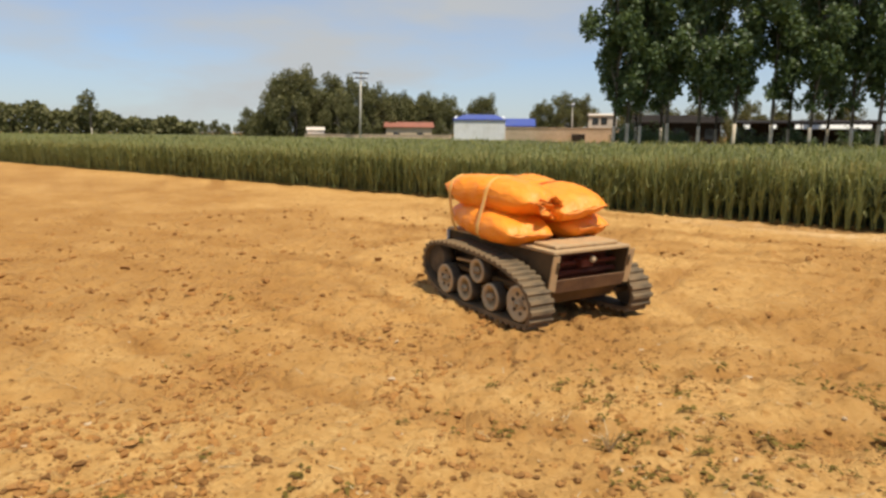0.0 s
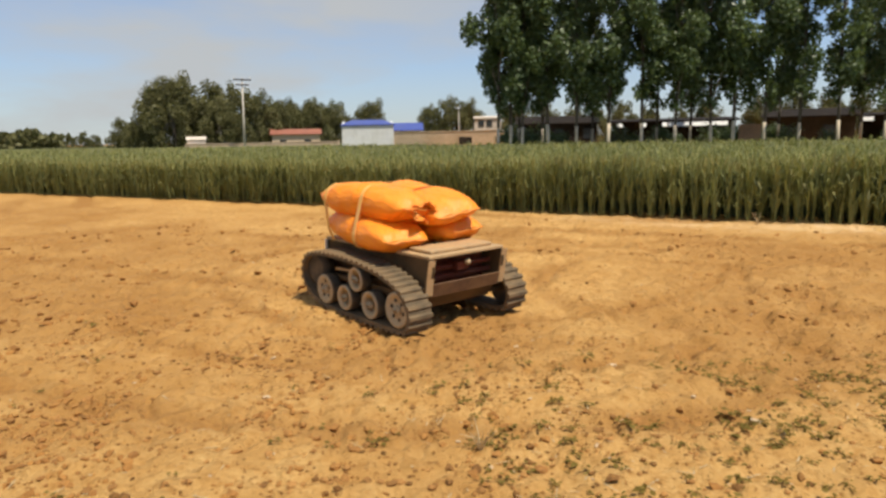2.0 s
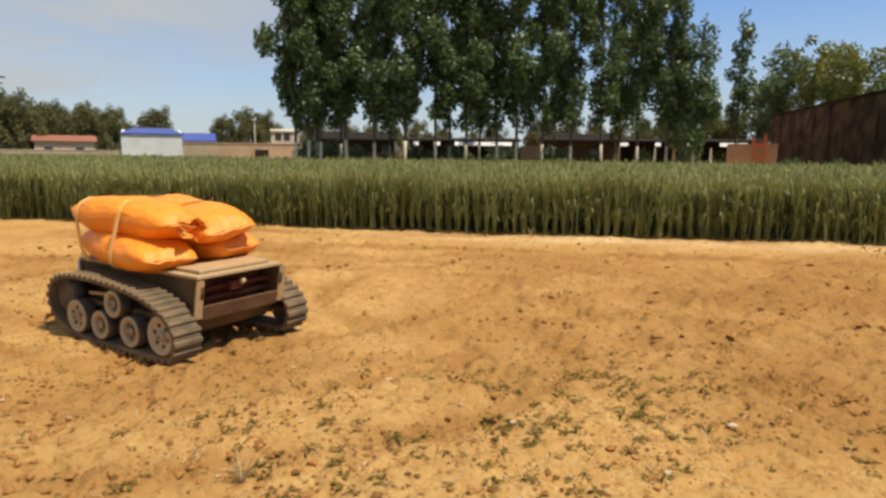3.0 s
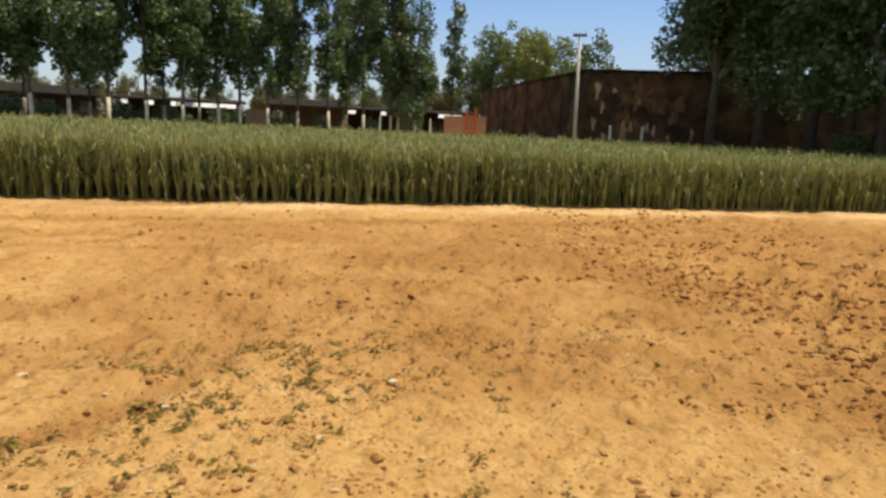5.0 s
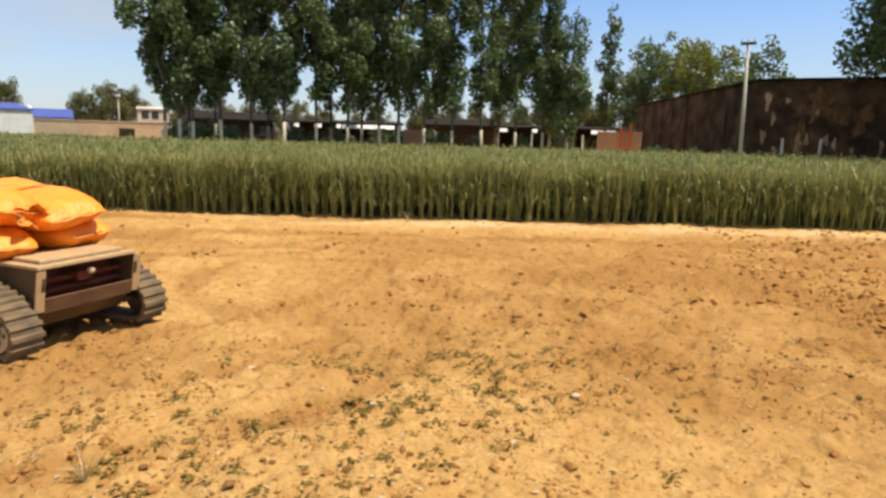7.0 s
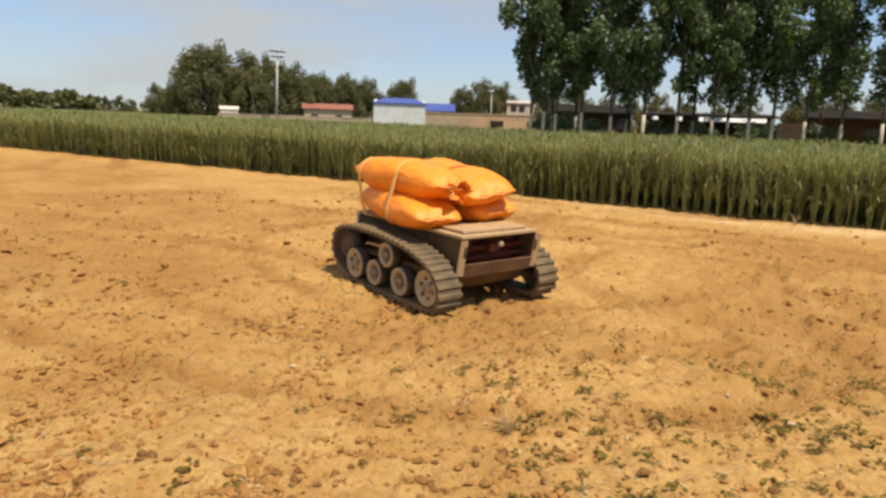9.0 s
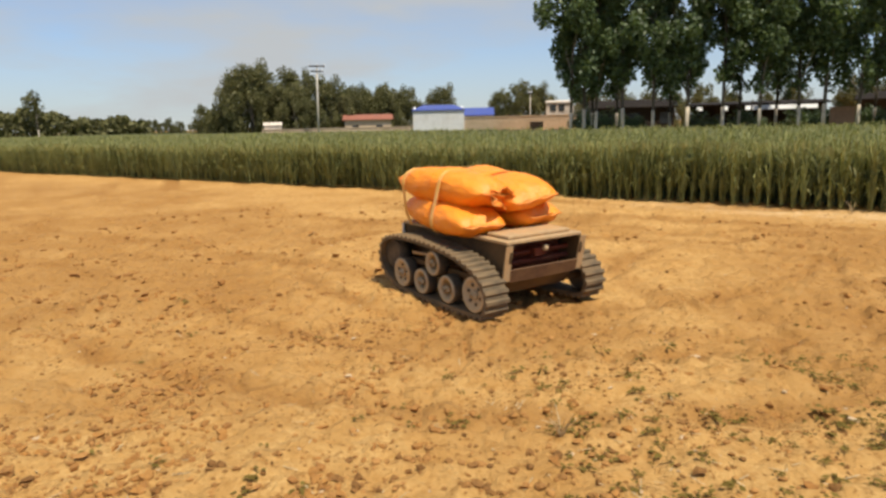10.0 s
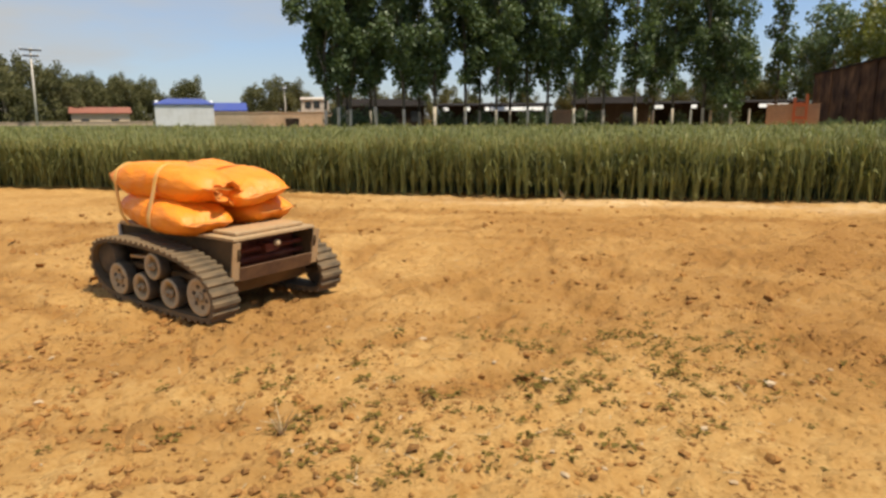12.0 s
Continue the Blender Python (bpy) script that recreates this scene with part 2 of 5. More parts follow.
MAT = {
    "soil": soil_material("dry_soil"),
    "clod": clod_material("soil_clods"),
    "lump": clod_material("soil_lumps", True),
    "crop": leaf_material("crop_leaves", (0.032, 0.050, 0.022), (0.350, 0.350, 0.128), (0.28, 0.30, 0.07), 0.32, 0.8, 0.2),
    # stem colour kept very dark: it holds the shade inside the crop
    "crop_shade_stem": leaf_material("crop_stems", (0.016, 0.030, 0.018), (0.050, 0.072, 0.040), (0.04, 0.06, 0.02), 0.12, 0.8, 0.1),
    "crop_ear": leaf_material("crop_ears", (0.25, 0.23, 0.085), (0.43, 0.39, 0.15), (0.26, 0.25, 0.08), 0.2, 0.5, 0.12),
    "canopy": surface("crop_canopy", (0.105, 0.118, 0.045), (0.20, 0.205, 0.085), (0.06, 0.07, 0.028), 0.9, grain=9, patch=0.9, bump=0.8, dist=0.1),
    "poplar": leaf_material("poplar_leaves", (0.014, 0.034, 0.016), (0.140, 0.190, 0.075), (0.16, 0.22, 0.05), 0.24, 0.6, 0.45),
    # darker copy of the poplar leaves, with the east trees' deep shade in it
    "shaded_dense_leaf": leaf_material("shaded_dense_leaves", (0.012, 0.027, 0.012), (0.115, 0.160, 0.055), (0.12, 0.17, 0.04), 0.20, 0.7, 0.4),
    # distant leaves: base colours lifted to stand in for aerial haze
    "hazed_far_leaf": leaf_material("hazed_far_leaves", (0.098, 0.096, 0.043), (0.180, 0.168, 0.070), (0.11, 0.13, 0.04), 0.2, 0.3, 0.08),
    "yellow_leaf": leaf_material("yellowish_leaves", (0.055, 0.080, 0.016), (0.20, 0.22, 0.045), (0.24, 0.26, 0.03), 0.25, 0.4),
    "weed": leaf_material("weed_leaves", (0.090, 0.062, 0.015), (0.215, 0.160, 0.042), (0.22, 0.18, 0.03), 0.3, 8, 0.03),
    "stone": surface("pale_stone", (0.54, 0.41, 0.26), (0.46, 0.33, 0.19), (0.40, 0.26, 0.13), 0.9, grain=30, patch=9),
    "straw": surface("dry_straw", (0.55, 0.43, 0.25), (0.40, 0.29, 0.15), (0.30, 0.21, 0.10), 0.9, grain=60, patch=10),
    "bark": surface("pale_bark", (0.30, 0.27, 0.22), (0.17, 0.15, 0.12), (0.10, 0.09, 0.07), 0.9, grain=9, patch=1.2, bump=0.6, dist=0.02, stretch=(1, 1, 0.4)),
    "dark_bark": surface("dark_bark", (0.13, 0.11, 0.085), (0.085, 0.07, 0.055), (0.06, 0.05, 0.04), 0.9, grain=9, patch=1.2, bump=0.6, dist=0.02, stretch=(1, 1, 0.4)),
    "limewash": surface("limewashed_bark", (0.66, 0.58, 0.44), (0.54, 0.46, 0.34), (0.32, 0.25, 0.17), 0.9, grain=9, patch=1.6, bump=0.5, dist=0.02),
    "concrete": surface("pale_concrete", (0.70, 0.65, 0.55), (0.61, 0.56, 0.46), (0.47, 0.41, 0.33), 0.9, grain=12, patch=1.5),
    "iron": surface("dull_iron", (0.12, 0.12, 0.12), (0.07, 0.07, 0.07), (0.13, 0.09, 0.06), 0.6, 0.6, grain=20, patch=3),
    "white_wall": surface("white_sheet", (0.74, 0.75, 0.74), (0.66, 0.67, 0.67), (0.55, 0.54, 0.50), 0.6, grain=3, patch=0.7, bump=0.1),
    "blue_roof": surface("blue_sheet_roof", (0.045, 0.075, 0.30), (0.06, 0.09, 0.33), (0.09, 0.11, 0.26), 0.5, grain=4, patch=0.8, bump=0.1),
    "red_roof": surface("red_tile_roof", (0.32, 0.13, 0.085), (0.25, 0.10, 0.068), (0.20, 0.10, 0.075), 0.85, grain=6, patch=0.6, bump=0.4, dist=0.03),
    "mud_wall": surface("mud_plaster", (0.64, 0.49, 0.34), (0.56, 0.42, 0.28), (0.44, 0.32, 0.21), 0.95, grain=3, patch=0.5, bump=0.4, dist=0.03),
    "plaster": surface("pale_plaster", (0.70, 0.61, 0.52), (0.60, 0.52, 0.43), (0.45, 0.37, 0.29), 0.9, grain=4, patch=0.6),
    "brick": surface("red_brick", (0.56, 0.33, 0.20), (0.46, 0.26, 0.155), (0.34, 0.21, 0.14), 0.9, grain=7, patch=0.9, bump=0.4, dist=0.01),
    # old dark roof, its colour lowered further to hold the poplars' shade
    "dark_roof": surface("old_roof_tree_shaded", (0.022, 0.017, 0.013), (0.016, 0.013, 0.010), (0.036, 0.026, 0.018), 0.9, grain=3, patch=0.5, bump=0.4, dist=0.03),
    "rust_wall": surface("rusty_barn_wall", (0.064, 0.037, 0.023), (0.024, 0.016, 0.012), (0.19, 0.115, 0.062), 0.9, grain=0.9, patch=0.55, bump=0.4, dist=0.03, dirt_amount=0.6),
    "bare_plaster": surface("bare_plaster", (0.36, 0.21, 0.11), (0.10, 0.055, 0.03), (0.56, 0.40, 0.26), 0.9, grain=3.5, patch=1.2, bump=0.4, dist=0.02, dirt_amount=0.9),
    "rust_patch": surface("rust_stained_plaster", (0.15, 0.075, 0.036), (0.036, 0.021, 0.014), (0.30, 0.175, 0.09), 0.9, grain=3.0, patch=1.7, bump=0.4, dist=0.03, dirt_amount=0.55, stretch=(1, 1, 0.35)),
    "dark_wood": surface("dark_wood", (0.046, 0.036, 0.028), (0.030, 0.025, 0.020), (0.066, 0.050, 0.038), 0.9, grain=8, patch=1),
    "glass": surface("dark_window", (0.03, 0.035, 0.04), (0.04, 0.045, 0.05), (0.06, 0.06, 0.06), 0.2, grain=2, patch=1, bump=0.0),
    "orange_paint": surface("orange_paint", (0.72, 0.14, 0.03), (0.60, 0.11, 0.03), (0.45, 0.12, 0.05), 0.5, grain=20, patch=2),
    "sack": surface("orange_woven_sack", (0.94, 0.305, 0.012), (0.88, 0.245, 0.009), (0.84, 0.27, 0.03), 0.45, grain=16, patch=5, bump=0.55, dist=0.014, stretch=(0.5, 1, 1)),
    "sack_seam": surface("sack_seam", (0.80, 0.27, 0.03), (0.70, 0.21, 0.02), (0.62, 0.26, 0.06), 0.6, grain=60, patch=8),
    "strap": surface("yellow_strap", (0.85, 0.48, 0.12), (0.78, 0.40, 0.09), (0.70, 0.40, 0.16), 0.55, grain=80, patch=6),
    "hull": surface("dusty_olive_plate", (0.080, 0.054, 0.029), (0.060, 0.040, 0.022), (0.16, 0.096, 0.043), 0.75, 0.1, grain=22, patch=3.2, dirt_amount=0.7),
    "frame_plate": surface("dusty_grey_plate", (0.46, 0.32, 0.175), (0.38, 0.26, 0.14), (0.54, 0.33, 0.14), 0.7, 0.1, grain=26, patch=4, dirt_amount=0.7),
    "lip": surface("dusty_brown_plate", (0.15, 0.085, 0.048), (0.11, 0.062, 0.036), (0.24, 0.14, 0.065), 0.75, 0.1, grain=26, patch=4, dirt_amount=0.7),
    "inside": surface("dark_red_inside", (0.15, 0.040, 0.022), (0.10, 0.030, 0.018), (0.18, 0.08, 0.04), 0.7, 0.0, grain=24, patch=4),
    "rubber": surface("dusty_rubber", (0.140, 0.104, 0.064), (0.098, 0.074, 0.047), (0.25, 0.168, 0.088), 0.9, grain=40, patch=5, dirt_amount=0.7),
    "wheel": surface("dusty_wheel_metal", (0.50, 0.40, 0.265), (0.41, 0.32, 0.20), (0.54, 0.38, 0.20), 0.75, 0.15, grain=34, patch=7, dirt_amount=0.8),
    "tyre": surface("dark_tyre", (0.09, 0.073, 0.054), (0.065, 0.054, 0.04), (0.20, 0.14, 0.08), 0.9, grain=30, patch=8),
    "white_strip": surface("white_strip", (0.68, 0.64, 0.57), (0.60, 0.55, 0.47), (0.48, 0.38, 0.26), 0.6, grain=30, patch=8),
}

# ------------------------------------------------------------------ mesh helpers


def part(name, bm, material, parent=None, label="", smooth=False):
    """Links a bmesh, or a ready mesh, as one mesh object under a thing or a part."""
    if isinstance(bm, bpy.types.Mesh):
        me = bm
    else:
        me = bpy.data.meshes.new(name)
        bm.to_mesh(me)
        bm.free()
    if material and not me.materials:
        me.materials.append(material)
    if smooth:
        me.polygons.foreach_set("use_smooth", [True] * len(me.polygons))
    ob = new(name, me)
    if parent:
        ob.parent = parent
    if label:
        ob["label"] = label
    return ob


def thing(name, m, label, category, group="", kind=""):
    ob = new(name)
    ob.empty_display_size = 0.2
    ob.matrix_basis = m
    return tagged(ob, label, category, group, kind)


def mesh_of(name, verts, faces):
    me = bpy.data.meshes.new(name)
    me.from_pydata(np.asarray(verts, float).reshape(-1, 3).tolist(), [], faces)
    me.update()
    return me


def quads_mesh(name, corners):
    """A mesh of loose quads from an array (n, 4, 3)."""
    n = len(corners)
    me = bpy.data.meshes.new(name)
    me.vertices.add(4 * n)
    me.vertices.foreach_set("co", np.asarray(corners, np.float32).ravel())
    me.loops.add(4 * n)
    me.loops.foreach_set("vertex_index", np.arange(4 * n, dtype=np.int32))
    me.polygons.add(n)
    me.polygons.foreach_set("loop_start", np.arange(0, 4 * n, 4, dtype=np.int32))
    me.update(calc_edges=True)
    return me


def box(bm, lo, hi, bevel=0.0, m=None):
    """Adds a box between two corners, with bevelled edges."""
    lo, hi = Vector(lo), Vector(hi)
    made = bmesh.ops.create_cube(bm, size=1.0)["verts"]
    for v in made:
        v.co = Vector((lo[i] + (v.co[i] + 0.5) * (hi[i] - lo[i]) for i in range(3)))
    if bevel:
        edges = list({e for v in made for e in v.link_edges})
        res = bmesh.ops.bevel(bm, geom=edges, offset=bevel, segments=2, affect="EDGES", profile=0.5)
        made = [v for v in bm.verts if v in set(res["verts"]) or v in set(made)] if m else []
    if m:
        for v in made:
            if v.is_valid:
                v.co = m @ v.co
    return bm


def a_box(lo, hi, bevel=0.0):
    return box(bmesh.new(), lo, hi, bevel)


def prism(bm, outline, y0, y1):
    """Adds a solid with an outline in x and z, from y0 to y1."""
    a = [bm.verts.new((x, y0, z)) for x, z in outline]
    b = [bm.verts.new((x, y1, z)) for x, z in outline]
    n = len(outline)
    bm.faces.new(a)
    bm.faces.new(b[::-1])
    for i in range(n):
        bm.faces.new((a[i], b[i], b[(i + 1) % n], a[(i + 1) % n]))
    bmesh.ops.recalc_face_normals(bm, faces=bm.faces)
    return bm


def lathe(profile, steps=28):
    """A solid turned round the y axis from (y, radius) pairs."""
    bm = bmesh.new()
    rings = []
    for y, r in profile:
        rings.append([bm.verts.new((r * math.cos(6.28318 * k / steps), y, r * math.sin(6.28318 * k / steps))) for k in range(steps)])
    for a, b in zip(rings, rings[1:]):
        for k in range(steps):
            bm.faces.new((a[k], a[(k + 1) % steps], b[(k + 1) % steps], b[k]))
    bm.faces.new(rings[0][::-1])
    bm.faces.new(rings[-1])
    bmesh.ops.recalc_face_normals(bm, faces=bm.faces)
    return bm


def tube(points, radii, sides=8):
    """A tapered tube along points."""
    bm = bmesh.new()
    rings = []
    pts = [Vector(p) for p in points]
    for i, p in enumerate(pts):
        d = (pts[min(i + 1, len(pts) - 1)] - pts[max(i - 1, 0)]).normalized()
        side = d.cross(Vector((0, 1, 0.03))).normalized()
        up = side.cross(d)
        rings.append([bm.verts.new(p + float(radii[i]) * (math.cos(6.28318 * k / sides) * side + math.sin(6.28318 * k / sides) * up)) for k in range(sides)])
    for a, b in zip(rings, rings[1:]):
        for k in range(sides):
            bm.faces.new((a[k], a[(k + 1) % sides], b[(k + 1) % sides], b[k]))
    bm.faces.new(rings[0])
    bm.faces.new(rings[-1][::-1])
    bmesh.ops.recalc_face_normals(bm, faces=bm.faces)
    return bm


GRID = np.random.RandomState(5).rand(257, 257)


def vnoise(x, y):
    """Smooth noise in 0..1 over the plane, one cell a unit."""
    xi, yi = np.floor(x).astype(int), np.floor(y).astype(int)
    fx, fy = x - xi, y - yi
    fx, fy = fx * fx * (3 - 2 * fx), fy * fy * (3 - 2 * fy)
    g = lambda i, j: GRID[(xi + i) % 256, (yi + j) % 256]
    return (g(0, 0) * (1 - fx) + g(1, 0) * fx) * (1 - fy) + (g(0, 1) * (1 - fx) + g(1, 1) * fx) * fy


def smooth_step(v, a, b):
    s = np.clip((v - a) / (b - a), 0, 1)
    return s * s * (3 - 2 * s)


def place(az, dist):
    """A point on the ground by bearing (degrees clockwise from +y) and distance."""
    return Vector((dist * math.sin(radians(az)), dist * math.cos(radians(az)), 0))


# ------------------------------------------------------------------ ground
EDGE_N = Vector((0.4887, 0.8725))      # the crop begins where EDGE_N . p = EDGE_D
EDGE_D = 9.86
ROVER_AT = (-0.07, 4.66)
ROVER_TURN = -52.0


def into_crop(x, y):
    return EDGE_N.x * x + EDGE_N.y * y - EDGE_D


def ploughed(x, y):
    """The rough ploughed strip at the east side, in 0..1."""
    d = x - 0.8 * y
    return smooth_step(d, 2.9, 5.2) * smooth_step(-d, -11.5, -8.5) * smooth_step(-into_crop(x, y), 0.3, 1.0)


def tilled(x, y):
    """How far the soil is broken up: tracks driven in rings, a rough strip, and patches."""
    wob = 0.35 * (vnoise(x * 0.8 + 9, y * 0.8) - 0.5)
    t = np.zeros_like(x)
    for cx, cy, r in ((0.9, 6.0, 2.3), (0.2, 5.6, 3.1), (2.6, 5.2, 2.0)):
        d = np.hypot(x - cx, (y - cy) * 1.15)
        for off in (-0.42, 0.42):
            t = np.maximum(t, 0.8 * np.exp(-((d - r - off + wob) / 0.13) ** 2))
    t = np.maximum(t, 0.85 * ploughed(x, y))
    field = smooth_step(x - 0.35 * y, -0.5, 1.2) * smooth_step(np.hypot(x, y), 2.9, 4.2) * smooth_step(-into_crop(x, y), 0.6, 2.2)
    t = np.maximum(t, field * (0.60 + 0.4 * smooth_step(vnoise(x * 0.9 + 30, y * 0.9 + 11), 0.3, 0.7)))
    west = smooth_step(-x - 0.1 * y, 0.0, 2.0) * smooth_step(np.hypot(x, y), 3.2, 4.8) * smooth_step(-into_crop(x, y), 0.5, 2.0)
    t = np.maximum(t, west * (0.15 + 0.55 * smooth_step(vnoise((x * 0.87 - y * 0.49) * 0.35 + 60, (x * 0.49 + y * 0.87) * 1.2 + 9), 0.3, 0.7)))
    patch = smooth_step(vnoise(x * 0.55 + 3, y * 0.75 + 7), 0.55, 0.80) * smooth_step(np.hypot(x, y), 2.2, 3.6)
    streak = smooth_step(vnoise((x * 0.87 - y * 0.49) * 0.22, (x * 0.49 + y * 0.87) * 1.7), 0.60, 0.85) * smooth_step(np.hypot(x, y), 3.2, 5.0)
    return np.clip(np.maximum(t, np.maximum(0.65 * patch, 1.0 * streak)) * (0.5 + 0.8 * vnoise(x * 3.1, y * 3.1)), 0, 1)


def ground_height(x, y):
    far = np.clip(1.3 - np.hypot(x, y) / 30, 0, 1)
    t = tilled(x, y)
    low = 0.055 * (vnoise(x * 1.1, y * 1.1) - 0.62) + 0.028 * (vnoise(x * 3.7, y * 3.7) - 0.55)
    fine = (0.026 + 0.040 * t) * (np.abs(vnoise(x * 8, y * 8) - 0.5) * 2 - 0.4) + (0.018 + 0.026 * t) * (vnoise(x * 22, y * 22) - 0.6)
    ridge = 1 - 2 * np.abs(vnoise(x * 2.4 + y * 1.1 + 5, y * 3.6 - x * 0.9) - 0.5)
    crumbled = 1 - 2 * np.abs(vnoise(x * 7.3 + 31, y * 7.9 + 17) - 0.5)
    return far * (low + fine - 0.02 * t + ploughed(x, y) * (0.075 * ridge ** 2 + 0.045 * crumbled ** 2 - 0.06))


def build_ground():
    rings = np.r_[np.linspace(0.3, 1.2, 8), 1.2 * (15 / 1.2) ** (np.arange(1, 281) / 280), 15 * (4500 / 15) ** (np.arange(1, 46) / 45)]
    angles = np.r_[np.linspace(-62, 100, 600), np.linspace(100, 298, 42)[1:-1]]
    a = np.radians(angles)
    x, y = np.outer(rings, np.sin(a)), np.outer(rings, np.cos(a))
    z = ground_height(x, y)
    nr, na = x.shape
    verts = np.c_[x.ravel(), y.ravel(), z.ravel()]
    verts = np.r_[verts, [[0, 0, 0]]]
    i = np.arange(nr - 1)[:, None] * na
    j = np.arange(na)[None, :]
    k = (j + 1) % na
    faces = np.stack([i + j, i + na + j, i + na + k, i + k], -1).reshape(-1, 4)
    me = bpy.data.meshes.new("ground")
    me.from_pydata(verts.tolist(), [], faces.tolist() + [[len(verts) - 1, int(q), int((q + 1) % na)] for q in range(na)])
    me.update()
    att = me.attributes.new("tilled", "FLOAT", "POINT")
    t = tilled(verts[:, 0], verts[:, 1]) * np.clip(1.5 - np.hypot(verts[:, 0], verts[:, 1]) / 40, 0, 1)
    att.data.foreach_set("value", t.astype(np.float32))
    bank = np.exp(-((into_crop(verts[:, 0], verts[:, 1]) + 0.35) / 0.45) ** 2) * smooth_step(verts[:, 0], 0.5, 4.0)
    bank *= 0.35 + 0.65 * vnoise(verts[:, 0] * 2.3, verts[:, 1] * 2.3)
    me.attributes.new("pale_bank", "FLOAT", "POINT").data.foreach_set("value", bank.astype(np.float32))
    ob = part("ground", me, MAT["soil"], smooth=True)
    tagged(ob, "dry tan farm soil, cracked and broken up by tracks", "ground", kind="structure")


build_ground()


def lumps(name, centres, sizes, seed, flat=0.7, simple=False):
    """Many rough lumps in one mesh."""
    rs = np.random.RandomState(seed)
    bm = bmesh.new()
    bmesh.ops.create_icosphere(bm, subdivisions=1, radius=1.0)
    bm.verts.ensure_lookup_table()
    base = np.array([v.co[:] for v in bm.verts])
    tri = np.array([[v.index for v in f.verts] for f in bm.faces])
    bm.free()
    if simple:
        base = np.array([(1, 0, 0), (-1, 0, 0), (0, 1, 0), (0, -1, 0), (0, 0, 1), (0, 0, -1)], float)
        tri = np.array([(0, 2, 4), (2, 1, 4), (1, 3, 4), (3, 0, 4), (2, 0, 5), (1, 2, 5), (3, 1, 5), (0, 3, 5)])
    n, m = len(centres), len(base)
    jit = 1 + 0.55 * (rs.rand(n, m, 1) - 0.5) * 2
    spin = rs.rand(n) * 6.283
    c, s = np.cos(spin)[:, None], np.sin(spin)[:, None]
    p = base[None] * jit * np.stack([0.8 + 0.6 * rs.rand(n), 0.7 + 0.4 * rs.rand(n), flat * (0.7 + 0.5 * rs.rand(n))], -1)[:, None, :]
    p = np.stack([p[..., 0] * c - p[..., 1] * s, p[..., 0] * s + p[..., 1] * c, p[..., 2]], -1)
    p = p * sizes[:, None, None] + centres[:, None, :]
    f = (tri[None] + (np.arange(n) * m)[:, None, None]).reshape(-1, 3)
    me = bpy.data.meshes.new(name)
    me.from_pydata(p.reshape(-1, 3).tolist(), [], f.tolist())
    me.update()
    return me


def scatter(n, seed, weight, dmin=1.3, dmax=12.0, amin=-52, amax=88):
    """Random places before the crop, nearer ones oftener, kept where weight(x, y) is high."""
    rs = np.random.RandomState(seed)
    d = dmin * (dmax / dmin) ** rs.rand(n)
    a = np.radians(amin + (amax - amin) * rs.rand(n))
    x, y = d * np.sin(a), d * np.cos(a)
    keep = (rs.rand(n) < weight(x, y)) & (into_crop(x, y) < -0.15)
    return x[keep], y[keep], rs


